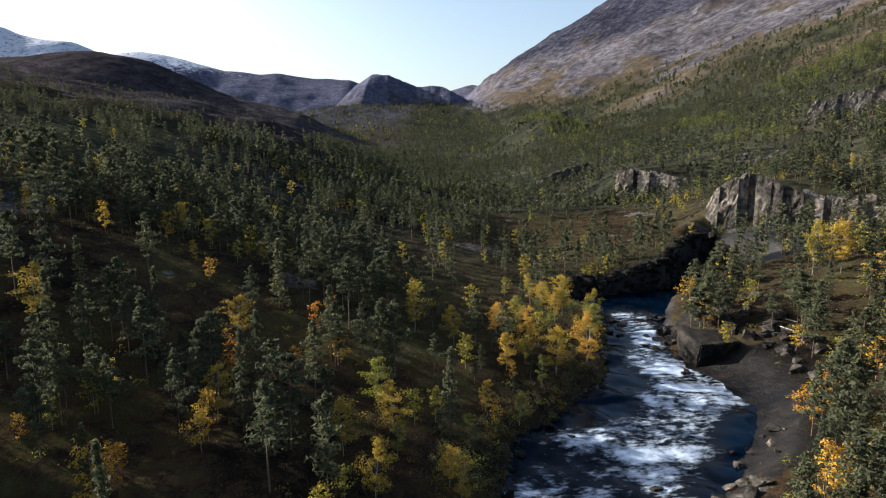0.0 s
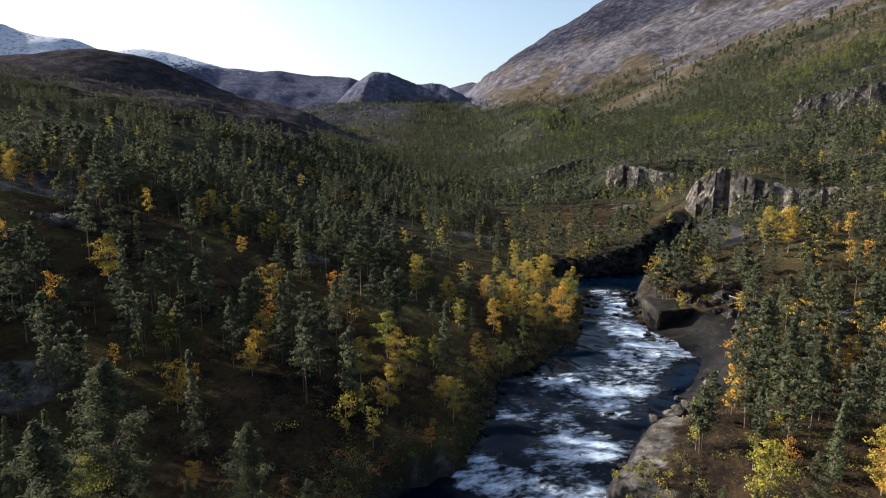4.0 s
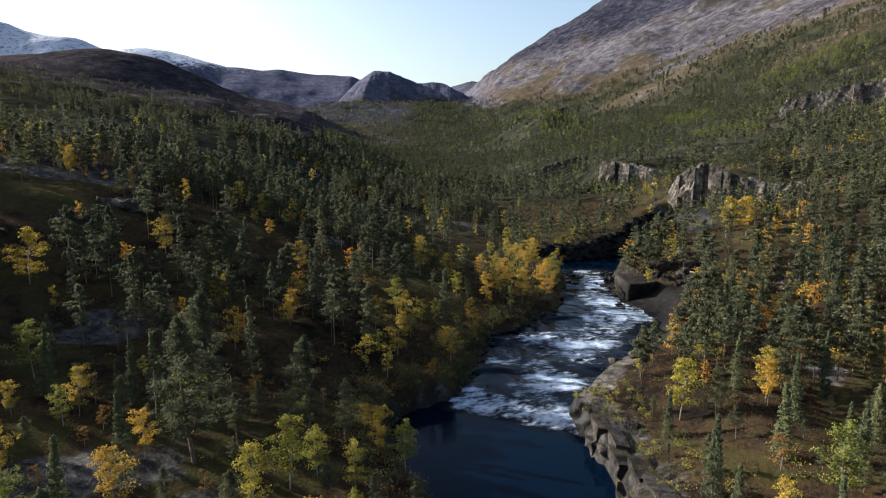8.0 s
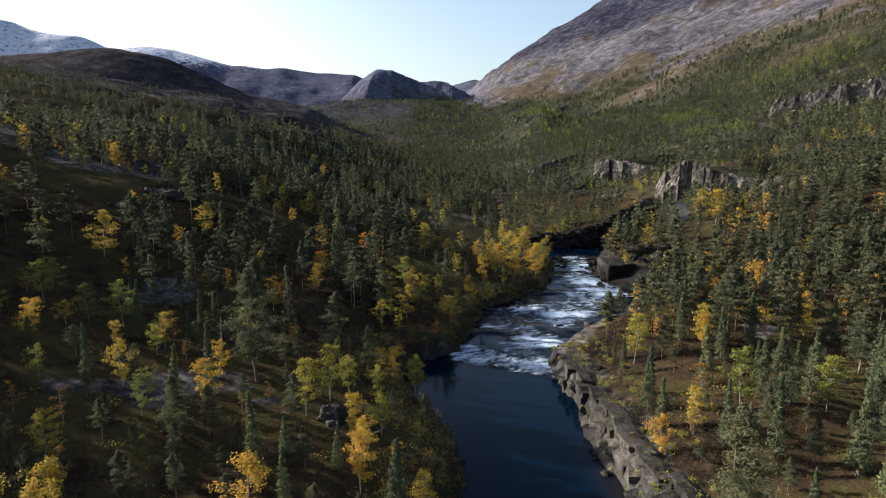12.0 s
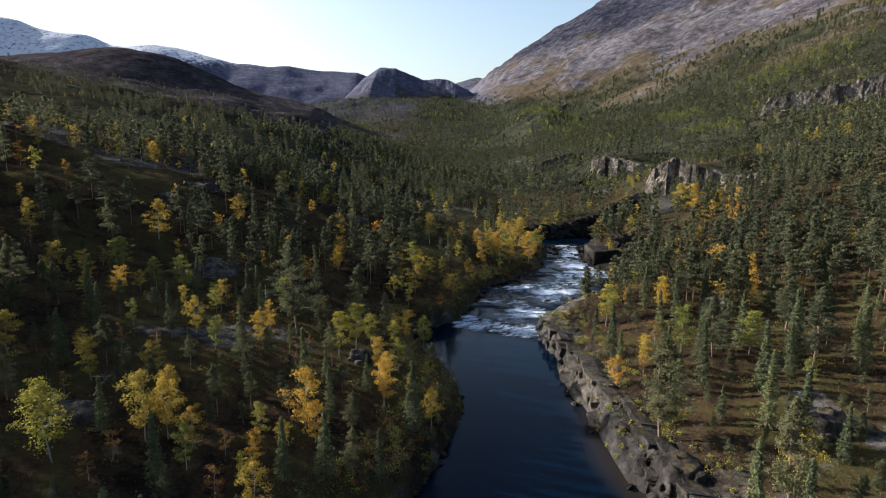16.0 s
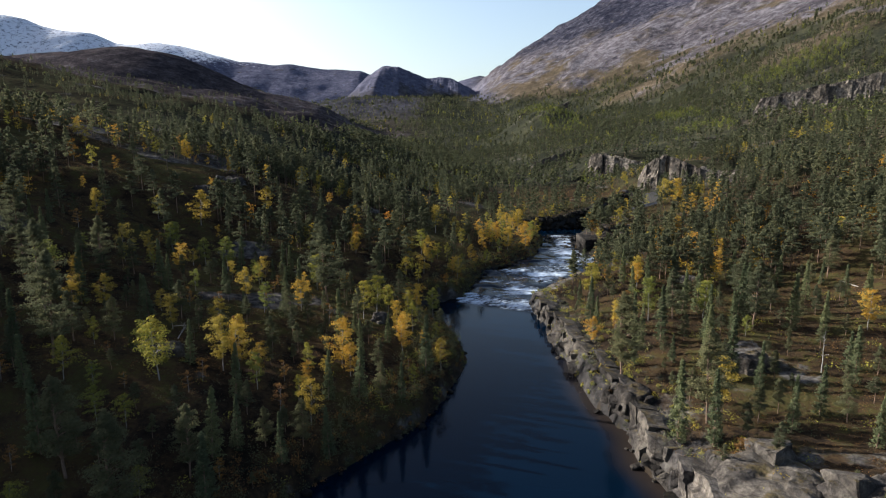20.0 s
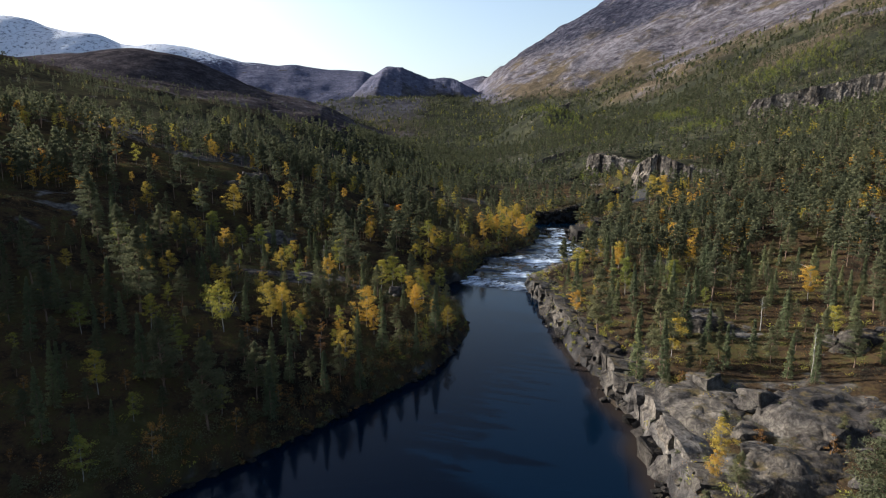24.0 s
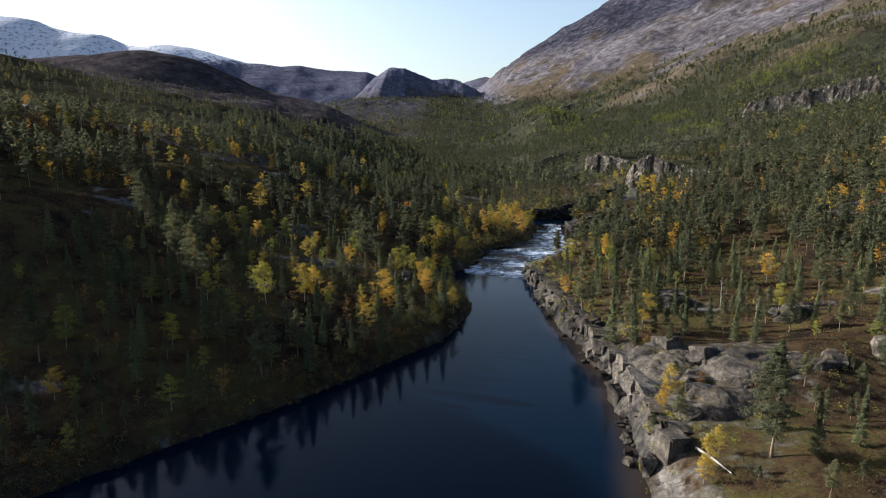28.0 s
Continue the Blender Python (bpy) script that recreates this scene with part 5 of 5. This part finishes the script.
def cliff(x0, y0, x1, y1, lift, joints, seed, label, material=None, reach=15.0, grain=1.6, jag=1.0, below=3.0):
    """A split granite face along a line, with the ground behind it as its brow: blocks between upright joints."""
    rs = np.random.default_rng(seed)
    length = math.hypot(x1 - x0, y1 - y0)
    root = new("cliff")
    root.matrix_basis = pose(x0, y0, 0)
    tagged(root, label, "cliff", "cliffs above the valley")
    cuts = np.linspace(0, 1, joints + 1) + np.concatenate([[0], rs.uniform(-0.35, 0.35, joints - 1) / joints, [0]])
    way = np.array((x1 - x0, y1 - y0)) / length
    face = np.array((way[1], -way[0]))
    prev = 0.0
    for a, b in zip(cuts[:-1], cuts[1:]):
        wide = (b - a) * length + 0.6
        prev = 0.4 * prev + rs.normal(0, 1.5) * jag
        step = rs.uniform(-1.5, 0.9) * jag
        nz, nx = int(14 / grain ** 0.5), max(4, int(wide / grain))
        u, w = np.meshgrid(np.linspace(0, wide, nx + 1), np.linspace(0, 1, nz + 1))
        along = a * length + u
        ends = np.clip(np.minimum(along, length - along) / (0.06 * length), 0.0, 1)
        tiers = np.floor(rs.uniform(0, 1) + w * rs.integers(2, 5) + 0.25 * fractal(along, w * 3, 5, 2, seed + 4))
        depth = prev * ends + jag * (1.1 * np.sin(tiers * 2.7 + rs.uniform(0, 6)) - 0.9 * tiers) + fractal(along, w * 14, 6, 4, seed + 3) * (0.7 * jag + 0.45) + rs.normal(0, 0.16 * jag, u.shape) + 3.0 * ends * jag
        px, py = x0 + way[0] * along - face[0] * reach, y0 + way[1] * along - face[1] * reach
        brow = height(px, py) + lift * ends + fractal(along, along * 0, 5, 3, seed + 5) * (0.7 * jag + 0.55) - 0.5 + step
        foot = np.minimum(height(x0 + way[0] * along + face[0] * 4, y0 + way[1] * along + face[1] * 4) - below, brow - 2)
        rise = foot + (brow - foot) * w
        pts = np.stack([way[0] * along + face[0] * depth, way[1] * along + face[1] * depth, rise], -1)
        back = np.stack([px[-1] - x0, py[-1] - y0, brow[-1] - lift * ends[-1] - 0.4], -1)[None]
        pts = np.concatenate([pts, 0.5 * (back + pts[-1:]) + [0, 0, 0.3], back, back - [0, 0, 12]])
        rows = pts.shape[0]
        k = (np.arange(rows - 1)[:, None] * (nx + 1) + np.arange(nx)).reshape(-1)
        quads = [tuple(q) for q in np.stack([k, k + 1, k + nx + 2, k + nx + 1], -1).tolist()]
        quads.append(tuple(r * (nx + 1) for r in range(rows))[::-1])
        quads.append(tuple(r * (nx + 1) + nx for r in range(rows)))
        me = bpy.data.meshes.new("rock_face")
        me.from_pydata(pts.reshape(-1, 3).tolist(), [], quads)
        me.materials.append(material or PALE_LIT_ROCK)
        ob = new("rock_face", me)
        ob.parent = root
    return root


for ends, lift, joints, seed, label, material in zip(CLIFFS, (4, 5, 5, 14), (13, 15, 13, 18), (3, 5, 6, 7),
        ("pale split granite cliff above yellow birches", "tall pale granite cliff among pines", "dark split cliff over the valley floor", "long pale granite wall high on the slope"),
        (PALE_LIT_ROCK, PALE_LIT_ROCK, GRANITE, PALE_LIT_ROCK)):
    cliff(*ends[:4], lift, joints, seed, label, material, jag=0.7)
cliff(255, 1880, 300, 1890, 16, 6, 8, "grey rock face on the far wooded hill", None, 40.0)
cliff(365, 1890, 410, 1900, 12, 6, 9, "grey rock face on the far wooded hill", None, 40.0)

# the rock walls that drop into the pool from the near bank
cliff(37.6, 123, 35.6, 99, 1.4, 5, 12, "pale granite wall dropping into the pool", PALE_LIT_ROCK, 6.0, 0.6, 0.4, 2.0)
cliff(34.0, 219, 32.4, 199, 1.2, 4, 13, "grey granite wall at the foot of the rapids", GRANITE, 5.0, 0.7, 0.35, 2.0)
cliff(35.0, 168, 36.0, 146, 0.8, 4, 14, "grey granite wall along the pool", GRANITE, 5.0, 0.7, 0.35, 2.0)
cliff(34.6, 200, 34.2, 168, 1.0, 5, 16, "grey granite wall along the pool", GRANITE, 5.0, 0.7, 0.35, 2.0)
cliff(36.6, 146, 36.2, 127, 1.0, 4, 17, "cracked granite wall along the pool", GRANITE, 5.0, 0.7, 0.4, 2.0)
cliff(36.8, 98, 36.0, 86, 0.6, 5, 18, "low granite wall beside a tall block", GRANITE, 5.0, 0.7, 0.4, 2.0)
cliff(79, 318, 66, 306, 0.6, 6, 15, "jointed granite ledge above the rapids", GRANITE, 6.0, 0.9, 0.5, 2.0)
# broken rock below the cliffs on the slope
pieces = []
for cx, cy, rx, ry, count in ((176, 582, 26, 24, 190), (172, 400, 26, 20, 150), (432, 676, 50, 16, 110)):
    for k in range(count):
        ang, far = rr.uniform(0, 6.28), math.sqrt(rr.random())
        x, y, size = cx + rx * far * math.cos(ang), cy + ry * far * math.sin(ang), rr.uniform(1.0, 2.2) * (1 + 1.6 * (rr.random() < 0.12))
        block = BLOCKS[k % len(BLOCKS)]
        co = np.array([v.co for v in block.vertices]) * size
        turn = rr.uniform(0, 6.28)
        ca, sa = math.cos(turn), math.sin(turn)
        co = np.stack([co[:, 0] * ca - co[:, 1] * sa + x, co[:, 0] * sa + co[:, 1] * ca + y, co[:, 2] + float(height(x, y)) + 0.12 * size], -1)
        pieces.append((co, np.array([p.vertices[:] for p in block.polygons])))
tagged(new("talus", tri_mesh("talus", *join(pieces), GRANITE)), "grey broken blocks strewn below the cliffs", "rubble", kind="stuff")
# wide dark ledges that the thin water slides over
for x, y, size, turn in ((40, 283, 9, 20), (44, 291, 7, 70), (36, 274, 9, 40), (33, 266, 7, 10), (46, 275, 6, 0), (16, 241, 5, 30), (19, 247, 6, 60), (63, 268, 7, 10), (60, 259, 6, 40)):
    ledge = new("ledge", WET_SHADED_BLOCKS[(int(x) + int(y)) % len(WET_SHADED_BLOCKS)])
    ledge.matrix_basis = pose(x, y, float(water_level(y, x)) - 0.25, rr.uniform(-3, 3), rr.uniform(-3, 3), turn) @ Matrix.Diagonal((size * 1.3, size * 0.8, size * 0.16, 1))
    tagged(ledge, "low dark wet rock ledge in the rapids", "rock", "ledges in the rapids")
# the fallen dead pine on the shaded slope
for k, (x, y, tip, turn) in enumerate(((-49, 156, 78, 60), (-46, 151, 84, 190), (-7, 172, 80, 120))):
    m = pose(x, y, float(height(x, y)) + 0.5, tip, 0, turn) @ Matrix.Diagonal((0.7, 0.7, 0.7, 1))
    tagged(copy_thing(DEAD[k % len(DEAD)], m), "bleached dead pine fallen on the shaded slope", "tree", "dead trees")

# two pale fallen trunks above the great boulder
for x, y, turn, size in ((84.4, 294.6, -80, 10.0), (87.0, 296.2, -72, 7.0), (38.7, 76.6, -80, 8.0), (118, 168, 20, 7.0), (112, 196, 100, 6.0)):
    v, f = tube([(-size / 2, 0, 0), (0, 0.15, 0.1), (size / 2, 0, 0.05)], [0.22, 0.17, 0.08], 7)
    log = new("fallen_log", tri_mesh("fallen_log", v, f, DEAD_WOOD))
    log.matrix_basis = pose(x, y, float(height(x, y)) + 0.2, 0, -4, turn)
    tagged(log, "bleached fallen trunk without bark on the slope", "log", "fallen logs")


# ---------------------------------------------------------------- undergrowth
def undergrowth(name, label, count, x0, x1, y0, y1, low, high, leaf, seed, per, keep):
    rs = np.random.default_rng(seed)
    x, y = scatter(rs, count, x0, x1, y0, y1)
    ok = on_land(x, y, 0.3) & (np.abs(x - 5) < 40 + 0.78 * np.maximum(y, 40)) & (rs.random(count) < keep(x, y))
    x, y = x[ok], y[ok]
    s = rs.uniform(low, high, len(x))
    c = np.stack([x, y, height(x, y) + s * 0.3], -1)
    v, f, tint = leaves(rs, c, np.stack([s, s, s * 0.6], -1), per, 1.0, 0.3, 0.4)
    big = np.repeat(s, per * 3)[:, None] * 0.19
    mid = np.repeat(v.reshape(-1, 3, 3).mean(1), 3, 0)
    v = mid + (v - mid) * big
    tone = np.repeat(np.repeat(rs.normal(-0.12, 0.2, len(x)), per), 3)
    ob = new(name, tri_mesh(name, v, f, leaf, tint + tone))
    return tagged(ob, label, "undergrowth", kind="stuff")


undergrowth("heather", "brown and rust heather and dwarf birch on the ground", 44000, -150, 190, 60, 345, 0.35, 1.0, RUST_LEAF, 61, 10, lambda x, y: np.where(x > 30, 0.8, 0.35) * (1 - 0.85 * bare_rock(x, y)))
undergrowth("juniper", "low dark green juniper and crowberry bushes", 36000, -150, 190, 60, 345, 0.4, 1.2, PINE_LEAF, 62, 11, lambda x, y: 0.7 * (1 - 0.8 * bare_rock(x, y)))
undergrowth("bushes", "green and yellow bushes along the shores", 6000, -90, 110, 70, 330, 0.6, 1.5, GREEN_LEAF, 63, 34,
            lambda x, y: np.where((shore_distance(x, y)[1] > 0) & (shore_distance(x, y)[1] < 9) & (y < 226), 0.5, np.where(x > 30, 0.22, 0.10)) * (1 - 1.1 * bare_rock(x, y)))
undergrowth("heather", "brown heath beyond the upper pool", 9000, -40, 230, 330, 560, 0.6, 1.6, RUST_LEAF, 64, 6, lambda x, y: 0.8 + 0 * x)


def thicket(name, label, count, side, y0, y1, reach, low, high, leaf, seed, per):
    """Bushes crowding along one shore."""
    rs = np.random.default_rng(seed)
    y = rs.uniform(y0, y1, count)
    xl, xr = shores(y)
    d = reach * rs.random(count) ** 1.4 + 0.2
    x = xl - d if side == "left" else xr + d
    s = rs.uniform(low, high, count) * np.minimum(1, 0.45 + d / 5)
    c = np.stack([x, y, height(x, y) + s * 0.45], -1)
    v, f, tint = leaves(rs, c, np.stack([s * 0.8, s * 0.8, s * 0.75], -1), int(per * 1.4), 0.2, 0.2, 0.42)
    tone = np.repeat(np.repeat(rs.normal(-0.15, 0.2, count), int(per * 1.4)), 3)
    return tagged(new(name, tri_mesh(name, v, f, leaf, tint + tone)), label, "undergrowth", kind="stuff")


thicket("bushes", "dark green bushes crowding the shaded shore", 900, "left", 60, 335, 11, 0.8, 2.4, PINE_LEAF, 71, 50)
thicket("bushes", "yellow and green willow bushes on the shaded shore", 170, "left", 140, 335, 10, 0.7, 2.2, GREEN_LEAF, 72, 44)
thicket("bushes", "rust brown bushes on the shaded shore", 500, "left", 60, 335, 10, 0.6, 1.8, RUST_LEAF, 73, 40)
thicket("bushes", "green bushes in the clefts of the rocky shore", 210, "right", 82, 226, 12, 0.5, 1.5, GREEN_LEAF, 74, 44)
thicket("bushes", "low dark bushes above the rocky shore", 340, "right", 82, 226, 14, 0.4, 1.3, PINE_LEAF, 75, 26)
undergrowth("bushes", "low bushes and small birches on the far bank of the upper pool", 2600, 30, 150, 362, 420, 0.8, 2.2, PINE_LEAF, 76, 16, lambda x, y: 0.5 + 0.4 * (fractal(x, y, 20, 2, 77) > 0))
